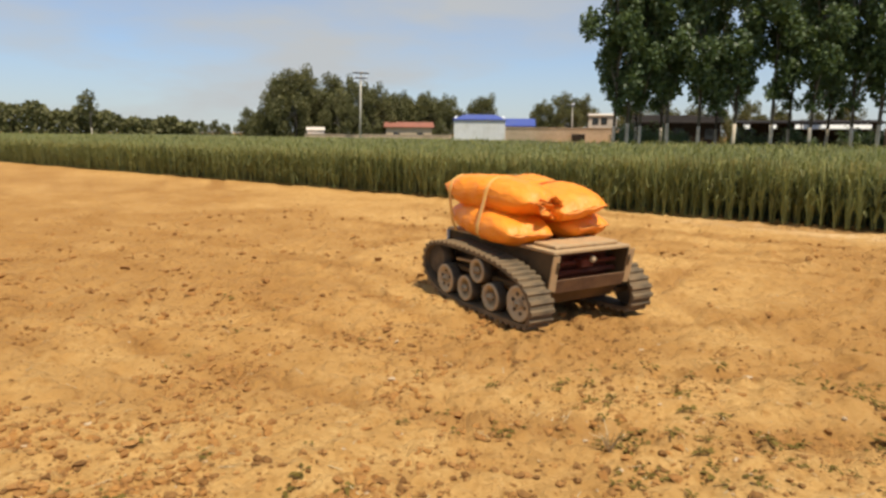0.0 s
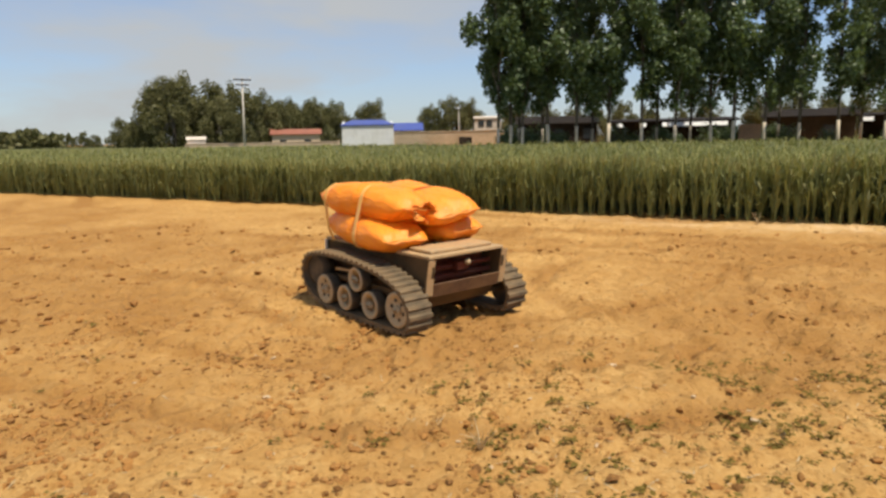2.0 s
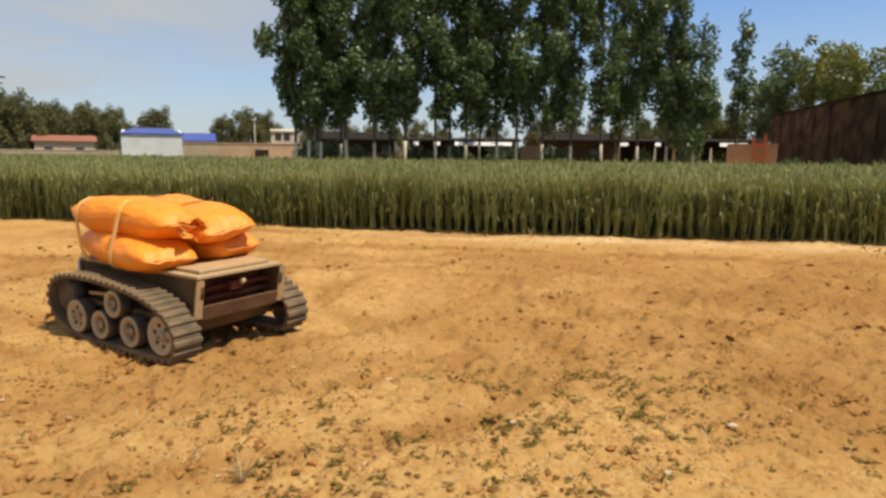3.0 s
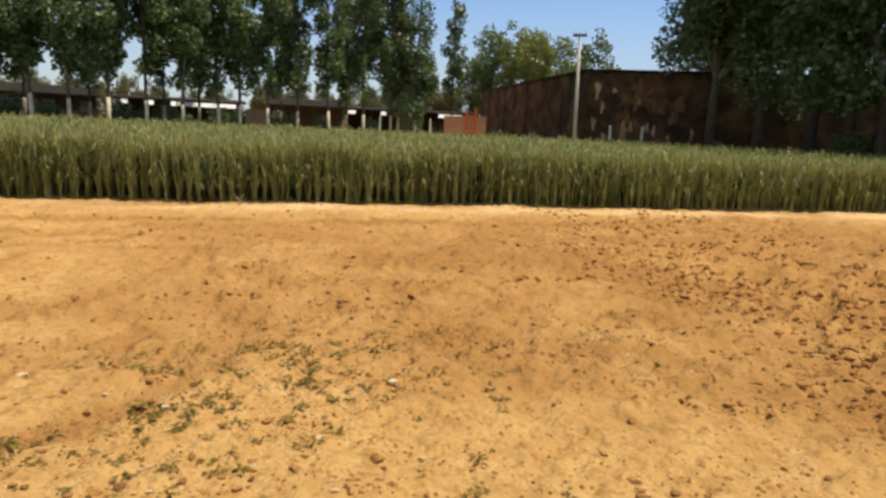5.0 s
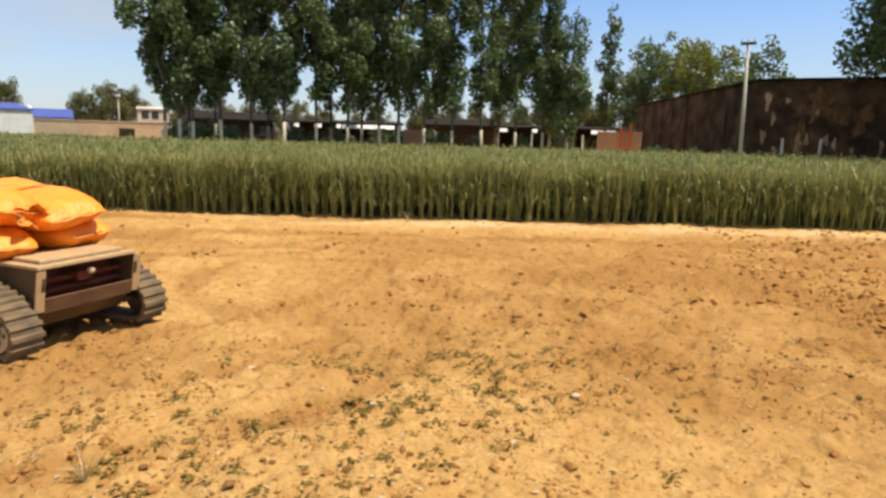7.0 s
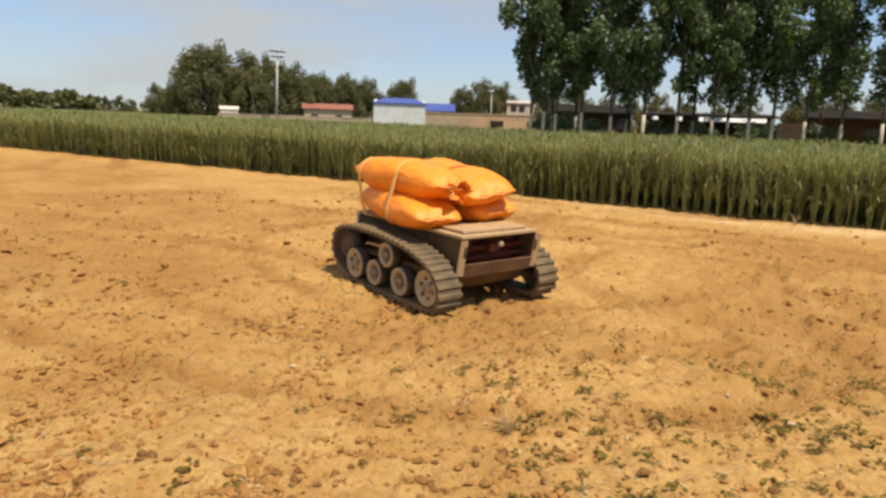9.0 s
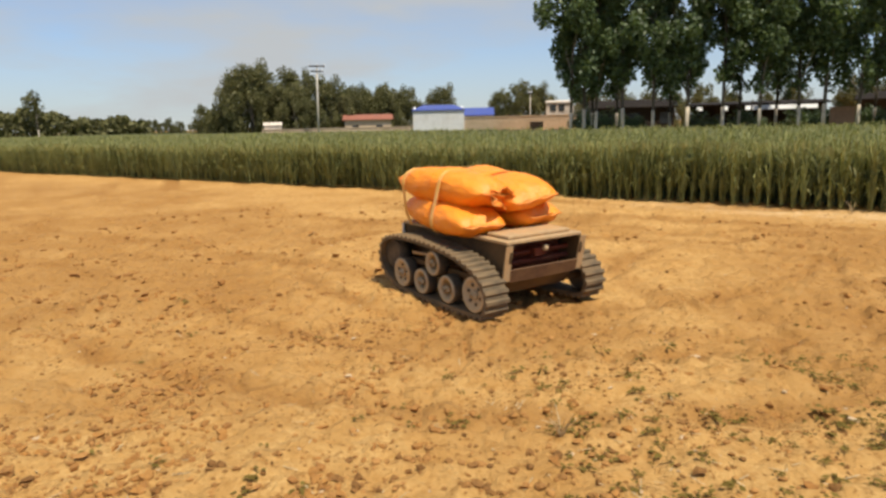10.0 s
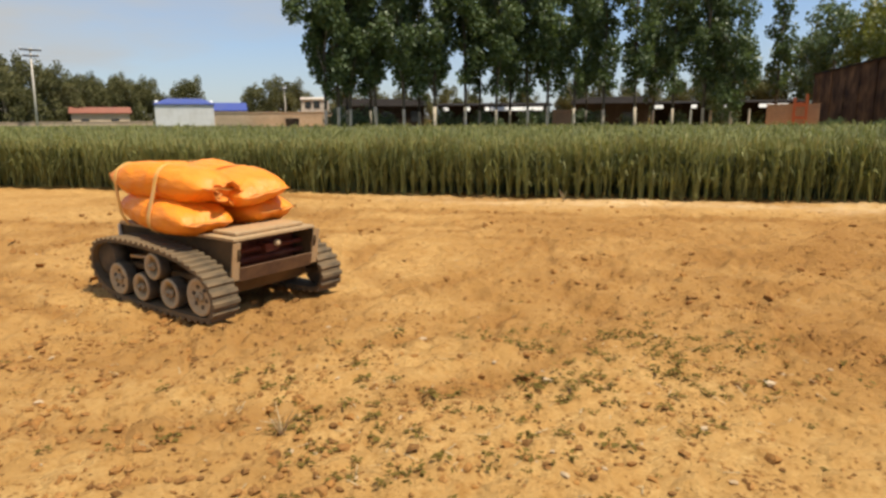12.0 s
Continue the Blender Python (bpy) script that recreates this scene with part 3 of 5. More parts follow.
def build_clods():
    rough = lambda x, y: smooth_step(x - 0.8 * y, 2.9, 5.2)
    clump = lambda x, y: smooth_step(vnoise(x * 1.7 + 5, y * 1.7), 0.50, 0.72) * (0.5 + 0.5 * smooth_step(np.hypot(x, y), 2.2, 3.2))
    fleck = lambda x, y: 0.15 + 0.85 * smooth_step(vnoise(x * 7, y * 7), 0.38, 0.66)
    # clods as large as a walnut, half sunk
    w = lambda x, y: (0.04 + 0.55 * np.maximum(tilled(x, y), clump(x, y)) ** 1.4 + 0.1 * rough(x, y)) * fleck(x, y) * (1 - 0.6 * rough(x, y))
    x, y, rs = scatter(26000, 11, w)
    size = (0.006 + 0.014 * rs.rand(len(x)) ** 3.0) * (1 + 0.7 * rough(x, y))
    ob = part("soil_clods", lumps("soil_clods", np.c_[x, y, ground_height(x, y) + 0.1 * size], size, 12, 0.6), MAT["clod"])
    tagged(ob, "loose brown clods of dry soil on the field", "soil clods", kind="stuff")
    # lumps as large as an egg, thickest west of the camera and in the rough strip
    w = lambda x, y: (0.08 + 0.62 * smooth_step(-x + 0.25 * y, 0.0, 1.4) * smooth_step(-np.hypot(x, y), -6.0, -3.2) + 0.25 * tilled(x, y) + 0.25 * rough(x, y) + 0.30 * smooth_step(-x, 0.2, 1.5) * smooth_step(np.hypot(x, y), 3.5, 5.5)) * smooth_step(vnoise(x * 3.1 + 8, y * 3.1), 0.36, 0.74)
    x, y, rs = scatter(22000, 17, w, 1.4, 10.5)
    size = (0.007 + 0.017 * rs.rand(len(x)) ** 2.4) * (1 + 0.6 * smooth_step(np.hypot(x, y), 3.5, 6.0))
    ob = part("soil_lumps", lumps("soil_lumps", np.c_[x, y, ground_height(x, y) + 0.22 * size], size, 18, 0.65), MAT["lump"])
    tagged(ob, "broken lumps of tan crusted soil on the field", "soil lumps", kind="stuff")
    # flat broken plates of crust all over the near ground
    w = lambda x, y: (0.10 + 0.9 * smooth_step(vnoise(x * 1.1 + 40, y * 1.1 + 13), 0.48, 0.74)) * smooth_step(vnoise(x * 4.3 + 2, y * 4.3 + 19), 0.35, 0.65) * (0.22 + 0.78 * smooth_step(0.2 * y - x, -0.3, 0.9))
    x, y, rs = scatter(7000, 19, w, 1.45, 5.2, -45, 85)
    size = 0.007 + 0.015 * rs.rand(len(x)) ** 2.4
    ob = part("crust_plates", lumps("crust_plates", np.c_[x, y, ground_height(x, y) + 0.3 * size], size, 20, 0.6), MAT["clod"])
    tagged(ob, "flat broken plates of dry soil crust on the field", "soil crust", kind="stuff")
    # turned-up clods as large as an egg in the ploughed strip
    heap = lambda x, y: smooth_step(vnoise(x * 1.3 + 21, y * 1.3 + 3), 0.34, 0.62)
    w = lambda x, y: 0.9 * smooth_step(x - 0.8 * y, 2.2, 4.2) * smooth_step(np.hypot(x, y), 3.4, 6.0) * heap(x, y)
    x, y, rs = scatter(17000, 71, w, 3.2, 12.0, 25, 88)
    size = 0.008 + 0.024 * rs.rand(len(x)) ** 3.0
    ob = part("ploughed_clods", lumps("ploughed_clods", np.c_[x, y, ground_height(x, y) + 0.15 * size], size, 72, 0.75), MAT["lump"])
    tagged(ob, "reddish brown clods turned up in the ploughed strip", "soil clods", kind="stuff")
    # crumbs between them
    w = lambda x, y: (0.10 + 0.7 * np.maximum(tilled(x, y), clump(x, y)) + 0.2 * rough(x, y)) * fleck(x, y) * (1 - 0.5 * rough(x, y))
    x, y, rs = scatter(56000, 14, w, 1.3, 11.0)
    size = (0.0035 + 0.007 * rs.rand(len(x)) ** 2.0) * (1 + 0.8 * rough(x, y))
    ob = part("soil_crumbs", lumps("soil_crumbs", np.c_[x, y, ground_height(x, y) + 0.2 * size], size, 15, 0.8, True), MAT["clod"])
    tagged(ob, "fine brown crumbs of dry soil on the field", "soil crumbs", kind="stuff")


build_clods()

# ------------------------------------------------------------------ the standing crop


def blades(x, y, height, rs, per, width, droop=0.35, low=0.38):
    """Stalks and hanging leaves as quads: arrays (n, 4, 3)."""
    n = len(x)
    out = []
    spin = rs.rand(n) * 6.283
    lean = 0.06 * rs.randn(n, 2)
    base = np.c_[x, y, np.zeros(n)]
    top = np.c_[x + lean[:, 0] * height, y + lean[:, 1] * height, height]
    side = np.c_[np.cos(spin), np.sin(spin), np.zeros(n)]
    w = (0.35 * width)[:, None] * side
    out.append(np.stack([base - w, base + w, top + 0.5 * w, top - 0.5 * w], 1))
    for k in range(per):
        f = low + (0.95 - low) * rs.rand(n)
        start = base + (top - base) * f[:, None]
        a = rs.rand(n) * 6.283
        way = np.c_[np.cos(a), np.sin(a), np.zeros(n)]
        length = height * (0.28 + 0.25 * rs.rand(n))
        mid = start + way * (0.20 * length)[:, None] + np.c_[np.zeros((n, 2)), 0.60 * length]
        end = start + way * (0.50 * length)[:, None] + np.c_[np.zeros((n, 2)), (0.80 - droop * 1.5 * rs.rand(n)) * length]
        perp = np.c_[-np.sin(a), np.cos(a), np.zeros(n)] * (0.5 * width)[:, None]
        out.append(np.stack([start - 0.5 * perp, start + 0.5 * perp, mid + perp, mid - perp], 1))
        out.append(np.stack([mid - perp, mid + perp, end + 0.15 * perp, end - 0.15 * perp], 1))
    return np.concatenate(out), top


def crop_places(rs, n, d0, d1, t0, t1, back=None):
    """Places in the strip from d0 to d1 m behind the crop's edge, along it from t0 to t1."""
    d = d0 + (d1 - d0) * rs.rand(n)
    t = t0 + (t1 - t0) * rs.rand(n)
    q = EDGE_D + d
    return EDGE_N.x * q - EDGE_N.y * t, EDGE_N.y * q + EDGE_N.x * t


def build_crop():
    rs = np.random.RandomState(21)
    quads, ears = [], []
    for n, d0, d1, t0, t1, per, wide, tall in (
        (7000, 0.0, 0.42, -16, 34, 6, 0.015, 0.76),
        (7000, 0.42, 1.1, -16, 34, 4, 0.014, 0.75),
        (9000, 1.1, 4.0, -20, 40, 3, 0.018, 0.76),
        (9000, 4.0, 14.0, -40, 70, 3, 0.030, 0.77),
        (7000, 14.0, 34.0, -60, 120, 2, 0.060, 0.78),
    ):
        x, y = crop_places(rs, n, d0, d1, t0, t1)
        if d0 == 0.0:
            # the outermost plants stand in tufts with dark gaps between them
            along = EDGE_N.x * y - EDGE_N.y * x
            tuft = np.round(along / 0.15) * 0.15 + 0.020 * rs.randn(len(along)) + 0.05 * (vnoise(along * 5, along * 0 + 7) - 0.5) - along
            x, y = x - EDGE_N.y * tuft, y + EDGE_N.x * tuft
        edge = into_crop(x, y) + 0.25 * (vnoise(x * 1.3, y * 1.3) - 0.5) + 0.12 * (vnoise(x * 6, y * 6) - 0.5)
        x, y = x[edge > 0], y[edge > 0]
        h = tall * (0.86 + 0.20 * rs.rand(len(x)) + 0.12 * (vnoise(x * 0.7, y * 0.7) - 0.5))
        q, top = blades(x, y, h, rs, per, np.full(len(x), wide), low=0.10 if d0 < 1 else 0.38)
        quads.append(q)
        a = rs.rand(len(x)) * 6.283
        w = np.c_[np.cos(a), np.sin(a), np.zeros(len(x))] * (0.5 * wide)
        up = np.c_[0.02 * rs.randn(len(x), 2), 0.07 + 0.05 * rs.rand(len(x))]
        ears.append(np.stack([top - w, top + w, top + up + 0.4 * w, top + up - 0.4 * w], 1))
    ob = part("crop", quads_mesh("crop", np.concatenate(quads)), MAT["crop"])
    tagged(ob, "dense knee-high green cereal crop standing in the field", "crop", kind="stuff")
    ob = part("crop_ears", quads_mesh("crop_ears", np.concatenate(ears)), MAT["crop_ear"])
    tagged(ob, "pale green ears on top of the cereal crop", "crop ears", kind="stuff")
    # the crowded stems and lower leaves just inside the edge, coloured dark for shade
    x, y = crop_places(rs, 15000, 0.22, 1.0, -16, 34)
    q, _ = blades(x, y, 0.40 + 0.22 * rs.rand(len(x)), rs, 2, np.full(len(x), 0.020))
    ob = part("crop_stems", quads_mesh("crop_stems", q), MAT["crop_shade_stem"])
    tagged(ob, "crowded bluish green stems inside the cereal crop, darkened for shade", "crop", kind="stuff")
    # the closed mass of the crop beneath and behind the single plants
    ds = np.r_[1.05, 1.15, 1.3, 1.6, 2.5, 4, 6, 9, 13, 18, 24, 30, 36, 44, 60, 90, 140]
    ts = np.r_[np.linspace(-60, -20, 20), np.linspace(-20, 40, 160)[1:], np.linspace(40, 330, 60)[1:]]
    d, t = np.meshgrid(ds, ts, indexing="ij")
    q = EDGE_D + d
    x, y = EDGE_N.x * q - EDGE_N.y * t, EDGE_N.y * q + EDGE_N.x * t
    z = 0.56 + 0.10 * vnoise(x * 1.9, y * 1.9) + 0.06 * smooth_step(d, 3, 20)
    z[0] = -0.05
    drop = (x > 0) & (d > 37)
    z[drop] = -0.06
    nd, nt_ = x.shape
    i, j = np.arange(nd - 1)[:, None] * nt_, np.arange(nt_ - 1)[None]
    faces = np.stack([i + j, i + j + 1, i + nt_ + j + 1, i + nt_ + j], -1).reshape(-1, 4)
    me = mesh_of("crop_canopy", np.c_[x.ravel(), y.ravel(), z.ravel()], faces.tolist())
    ob = part("crop_canopy", me, MAT["canopy"], smooth=True)
    tagged(ob, "dark green mass of leaves inside the cereal field", "crop", kind="stuff")


build_crop()

# ------------------------------------------------------------------ trees


def leaf_quads(centres, size, rs):
    n = len(centres)
    u = rs.randn(n, 3)
    u /= np.linalg.norm(u, axis=1)[:, None]
    v = np.cross(u, rs.randn(n, 3))
    v /= np.linalg.norm(v, axis=1)[:, None]
    s = (size * (0.6 + 0.8 * rs.rand(n)))[:, None]
    u, v = u * s * 0.5, v * s * 0.36
    return np.stack([centres - u, centres + v, centres + u, centres - v], 1)


def crown_points(rs, blobs, count):
    """Points in a set of blobs (x, y, z, radius, height): thicker towards the outside."""
    blobs = np.array(blobs)
    weight = blobs[:, 3] ** 2 * blobs[:, 4]
    pick = rs.choice(len(blobs), count, p=weight / weight.sum())
    d = rs.randn(count, 3)
    d /= np.linalg.norm(d, axis=1)[:, None]
    r = rs.rand(count, 1) ** 0.45
    b = blobs[pick]
    return b[:, :3] + d * r * np.c_[b[:, 3], b[:, 3], b[:, 4]]


def poplar(seed, height, radius, leaves=9500, leaf=0.27, start=0.14, mat="poplar", label="tall poplar with a pale trunk and dark green leaves"):
    rs = np.random.RandomState(seed)
    tree = thing("poplar_tree", pose(0, 0, 0), label, "tree", "row of poplars")
    bend = 0.25 * rs.randn(2)
    line = [(bend[0] * (f ** 2), bend[1] * (f ** 2), height * f) for f in np.linspace(0, 0.95, 8)]
    trunk = part("trunk", tube(line, [0.11 * (1 - 0.93 * f) + 0.006 for f in np.linspace(0, 0.95, 8)], 7), MAT["dark_bark"], tree, "", True)
    part("whitewash", tube([(0, 0, 0), (0.0, 0, 0.9), (bend[0] * 0.008, bend[1] * 0.008, 1.9)], [0.125, 0.118, 0.112], 7), MAT["limewash"], trunk, "pale whitewashed foot of the trunk", True)
    blobs = []
    for k in range(60):
        f = start + (0.99 - start) * (k + rs.rand()) / 60
        wide = radius * (0.62 + 0.45 * math.sin(math.pi * min(1, (f - start) / (1 - start) * 0.7 + 0.28))) * (0.55 + 0.65 * rs.rand()) * (0.55 + 0.45 * min(1.0, (f - start) / 0.12))
        if f > 0.85:
            wide *= 0.3 + 0.7 * (1 - f) / 0.15
        a = rs.rand() * 6.283
        reach = wide * (0.10 + 0.85 * rs.rand())
        z = f * height
        tip = (bend[0] * f * f + reach * math.cos(a), bend[1] * f * f + reach * math.sin(a), z)
        blobs.append((*tip, 0.36 * wide, 0.36 * wide * 1.35))
        if k % 5 == 0:
            f0 = max(0.12, f - 0.13)
            root = (bend[0] * f0 * f0, bend[1] * f0 * f0, f0 * height)
            part("limb", tube([root, tuple(0.5 * (p + q) + 0.1 * (i < 2) for i, (p, q) in enumerate(zip(root, tip))), tip], [0.05, 0.035, 0.012], 5), MAT["bark"], tree)
    part("crown", quads_mesh("crown", leaf_quads(crown_points(rs, blobs, leaves), leaf, rs)), MAT[mat], tree, "many small dark green leaves")
    return tree


def broad_tree(seed, height, radius, leaves=6000, leaf=0.42, mat="hazed_far_leaf", low=0.08, name="tree", label="broad leafy tree at the far edge of the field", group="trees round the village", lobes=46, upright=1.0):
    rs = np.random.RandomState(seed)
    tree = thing(name, pose(0, 0, 0), label, "tree", group)
    part("trunk", tube([(0, 0, 0), (0.1, 0.05, 0.25 * height), (0.05, 0.1, 0.55 * height)], [0.05 * radius + 0.08, 0.04 * radius + 0.05, 0.05], 7), MAT["dark_bark"], tree, "", True)
    blobs = []
    for k in range(lobes):
        a, f = rs.rand() * 6.283, low + (0.93 - low) * rs.rand() ** 1.15
        r = radius * (1.0 - 0.72 * f ** 2.2) * math.sqrt(rs.rand())
        s = radius * (0.16 + 0.16 * rs.rand())
        blobs.append((r * math.cos(a), r * math.sin(a), f * height * (0.88 + 0.20 * rs.rand()), s, min(s * upright, 0.16 * height)))
        if k % 8 == 0:
            part("limb", tube([(0.08, 0.05, 0.3 * height), (0.5 * r * math.cos(a), 0.5 * r * math.sin(a), 0.4 * height), (r * math.cos(a), r * math.sin(a), f * height)], [0.10, 0.06, 0.02], 5), MAT["bark"], tree)
    part("crown", quads_mesh("crown", leaf_quads(crown_points(rs, blobs, leaves), leaf, rs)), MAT[mat], tree)
    return tree


def put(tree, m, size=1.0, **tags):
    made = copy_thing(tree, m)
    made.scale = (size, size, size)
    return tagged(made, **tags)


def remove(tree):
    for ob in (*tree.children_recursive, tree):
        bpy.data.objects.remove(ob)


def build_poplars():
    kinds = [poplar(40 + k, 19.5 + 1.2 * k, 2.0) for k in range(4)]
    rs = random.Random(4)
    bearings = (6.8, 7.9, 8.9, 11.1, 13.5, 16.1, 18.8, 21.4, 24.2, 25.8, 28.0, 30.4, 33.0, 35.9, 38.2)
    for k, az in enumerate(bearings):
        p = place(az, 46 / math.cos(radians(az - 5)))
        put(kinds[(k * 3 + k // 4) % 4], pose(p.x, p.y, 0, rs.uniform(-2, 2), rs.uniform(-2, 2), rs.uniform(0, 360)), rs.uniform(0.94, 1.08))
    # a second row close behind, whose crowns fill the gaps higher up
    for k, az in enumerate((8.6, 10.6, 14.8, 20.0, 22.6, 29.0, 34.4)):
        p = place(az, 52 / math.cos(radians(az - 5)))
        put(kinds[(k * 2 + 1) % 4], pose(p.x, p.y, 0, 0, 0, rs.uniform(0, 360)), rs.uniform(0.9, 1.0))
    for k in kinds:
        remove(k)
    low = poplar(60, 12.0, 1.9, 5500, 0.23, 0.12, label="shorter leafy poplar at the end of the row")
    for az, d, s in ((40.3, 55, 1.0), (38.8, 60, 1.1)):
        p = place(az, d)
        put(low, pose(p.x, p.y, 0, 0, 0, 70 * s + az), s)
    remove(low)
    thin = poplar(61, 13.8, 1.35, 2600, 0.26, 0.2, label="thin young poplar with sparse leaves")
    p = place(43.4, 60)
    thin.matrix_basis = pose(p.x, p.y, 0, 0, 0, 40)


build_poplars()


def build_far_trees():
    kinds = [broad_tree(80 + k, 10.0, 4.4, 11000, 0.31, low=0.04, upright=1.5) for k in range(4)]
    rs = random.Random(8)

    def stand(k, az, d, height):
        p = place(az, d)
        put(kinds[k % 4], pose(p.x, p.y, 0, 0, 0, rs.uniform(0, 360)), height / 10.0)

    # the big clump behind the first power pole
    for k, (az, d, h) in enumerate(((-20.2, 96, 9.9), (-17.6, 99, 9.8), (-21.2, 102, 9.6), (-15.4, 96, 9.0), (-13.7, 99, 8.0), (-18.8, 104, 10.2), (-16.6, 92, 7.0), (-22.6, 104, 5.5))):
        stand(k, az, d, h)
    # lower trees behind the red roof, the white shed and the yard wall
    for k, (az, d, h) in enumerate(((-12.0, 118, 8.2), (-10.4, 119, 7.4), (-9.0, 115, 8.2), (-7.2, 118, 8.0), (-4.1, 118, 7.8), (-5.5, 122, 6.5), (1.0, 100, 6.2), (2.6, 98, 7.2), (4.2, 100, 6.6), (-24.0, 112, 5.2), (-22.9, 115, 4.8), (-11.2, 114, 8.2), (-9.7, 118, 7.8), (-8.1, 116, 7.4), (-12.9, 112, 7.6))):
        stand(k, az, d, h)
    for k, (az, d, h) in enumerate(((8.2, 82, 5.0), (10.6, 84, 5.6), (13.0, 80, 4.6), (17.2, 86, 5.4), (19.4, 84, 4.2), (24.0, 86, 5.2), (27.6, 84, 5.6), (30.0, 88, 5.8), (32.4, 86, 5.0), (36.0, 90, 6.0), (38.6, 92, 7.0), (41.2, 90, 7.4), (43.2, 92, 6.6), (15.0, 95, 5.0), (21.8, 98, 4.6), (34.2, 96, 5.4))):
        stand(k, az, d, h)
    for k, (az, h) in enumerate(((-27.6, 3.4), (-26.6, 3.9), (-25.9, 3.2))):
        stand(k, az, 150, h)
    for k in kinds:
        remove(k)
    lone = poplar(63, 9.6, 1.7, 500, 0.5, 0.55, "hazed_far_leaf", "lone thin tree standing above the far tree belt")
    p = place(-35.7, 150)
    lone.matrix_basis = pose(p.x, p.y, 0)
    # yellowish and dark trees left of the barn, and behind it
    bright = [broad_tree(90 + k, 10.0, 3.2, 5200, 0.26, "yellow_leaf" if k else "poplar", 0.15, "tree", "yellowish green leafy tree beside the old barn" if k else "dark leafy tree beside the old barn", "trees by the barn") for k in range(2)]
    for k, az, d, h in ((0, 46.9, 86, 15.0), (0, 48.3, 84, 13.6), (1, 50.3, 72, 11.2), (1, 52.0, 68, 10.2), (0, 54.9, 62, 10.4), (0, 45.4, 90, 12.0), (1, 49.4, 80, 12.6), (0, 53.4, 70, 9.6)):
        p = place(az, d)
        put(bright[k], pose(p.x, p.y, 0, 0, 0, az * 37), h / 10)
    for k in bright:
        remove(k)
    # the tall dense trees at the east end
    dense = [broad_tree(95 + k, 15.0, 4.2, 11000, 0.28, "shaded_dense_leaf", 0.42 - 0.16 * k, "tree", "tall dense green tree beside the barn, leaves darkened for deep shade", "trees at the east end", 60, 1.3) for k in range(2)]
    for k, (az, d, h) in ((0, (64.7, 44, 15.5)), (0, (68.2, 43, 16.0)), (1, (71.8, 41, 16.0)), (1, (74.2, 38, 16.0)), (1, (76.4, 36, 15.0)), (1, (78.2, 42, 16.0)), (1, (80.0, 34, 15.0)), (1, (84.0, 33, 14.0)), (1, (89.0, 32, 14.0)), (1, (95.0, 31, 14.0)), (0, (66.8, 56, 19.0)), (0, (64.2, 60, 16.0)), (0, (70.2, 52, 19.0))):
        p = place(az, d)
        put(dense[k % 2], pose(p.x, p.y, 0, 0, 0, az * 53), h / 15)
    for k in dense:
        remove(k)


build_far_trees()


def build_tree_belt():
    """The long low wood on the horizon, too far to count its trees."""
    rs = np.random.RandomState(77)
    n = 26000
    az = -84 + 56 * rs.rand(n)
    crest = 6.6 - 2.6 * smooth_step(az, -42, -28.4) + 1.3 * (vnoise(az * 1.1 + 50, az * 0) - 0.5) + 0.9 * (vnoise(az * 3.7 + 90, az * 0 + 3) - 0.5)
    d = 152 + 14 * rs.rand(n)
    z = crest * rs.rand(n) ** 0.7
    a = np.radians(az)
    centres = np.c_[d * np.sin(a), d * np.cos(a), z]
    ob = part("tree_belt", quads_mesh("tree_belt", leaf_quads(centres, 0.95, rs)), MAT["hazed_far_leaf"])
    tagged(ob, "long low belt of trees on the horizon, green paled for haze", "wood", kind="stuff")


build_tree_belt()


def build_shrubs():
    """Dark undergrowth below and behind the poplars."""
    shrub = broad_tree(120, 2.4, 1.7, 1500, 0.18, "poplar", 0.15, "shrub", "dark green shrub growing under the trees", "undergrowth")
    rs = random.Random(12)
    for az, d, s in [(rs.uniform(7, 43), rs.uniform(50, 56), rs.uniform(0.5, 0.95)) for _ in range(26)] + [(rs.uniform(47, 66), rs.uniform(46.2, 47.4), rs.uniform(0.28, 0.45)) for _ in range(12)] + [(rs.uniform(72, 97), rs.uniform(34, 42), rs.uniform(0.4, 0.9)) for _ in range(26)] + [(rs.uniform(75, 98), rs.uniform(38, 44), rs.uniform(1.0, 1.6)) for _ in range(20)]:
        p = place(az, d / math.cos(radians(az - 5)) if az < 45 else d)
        put(shrub, pose(p.x, p.y, 0, 0, 0, rs.uniform(0, 360)), s)
    remove(shrub)


build_shrubs()

# ------------------------------------------------------------------ village buildings


def facing(az, dist):
    """A pose on the ground whose -y side looks back along the bearing."""
    p = place(az, dist)
    return pose(p.x, p.y, 0, 0, 0, -az)


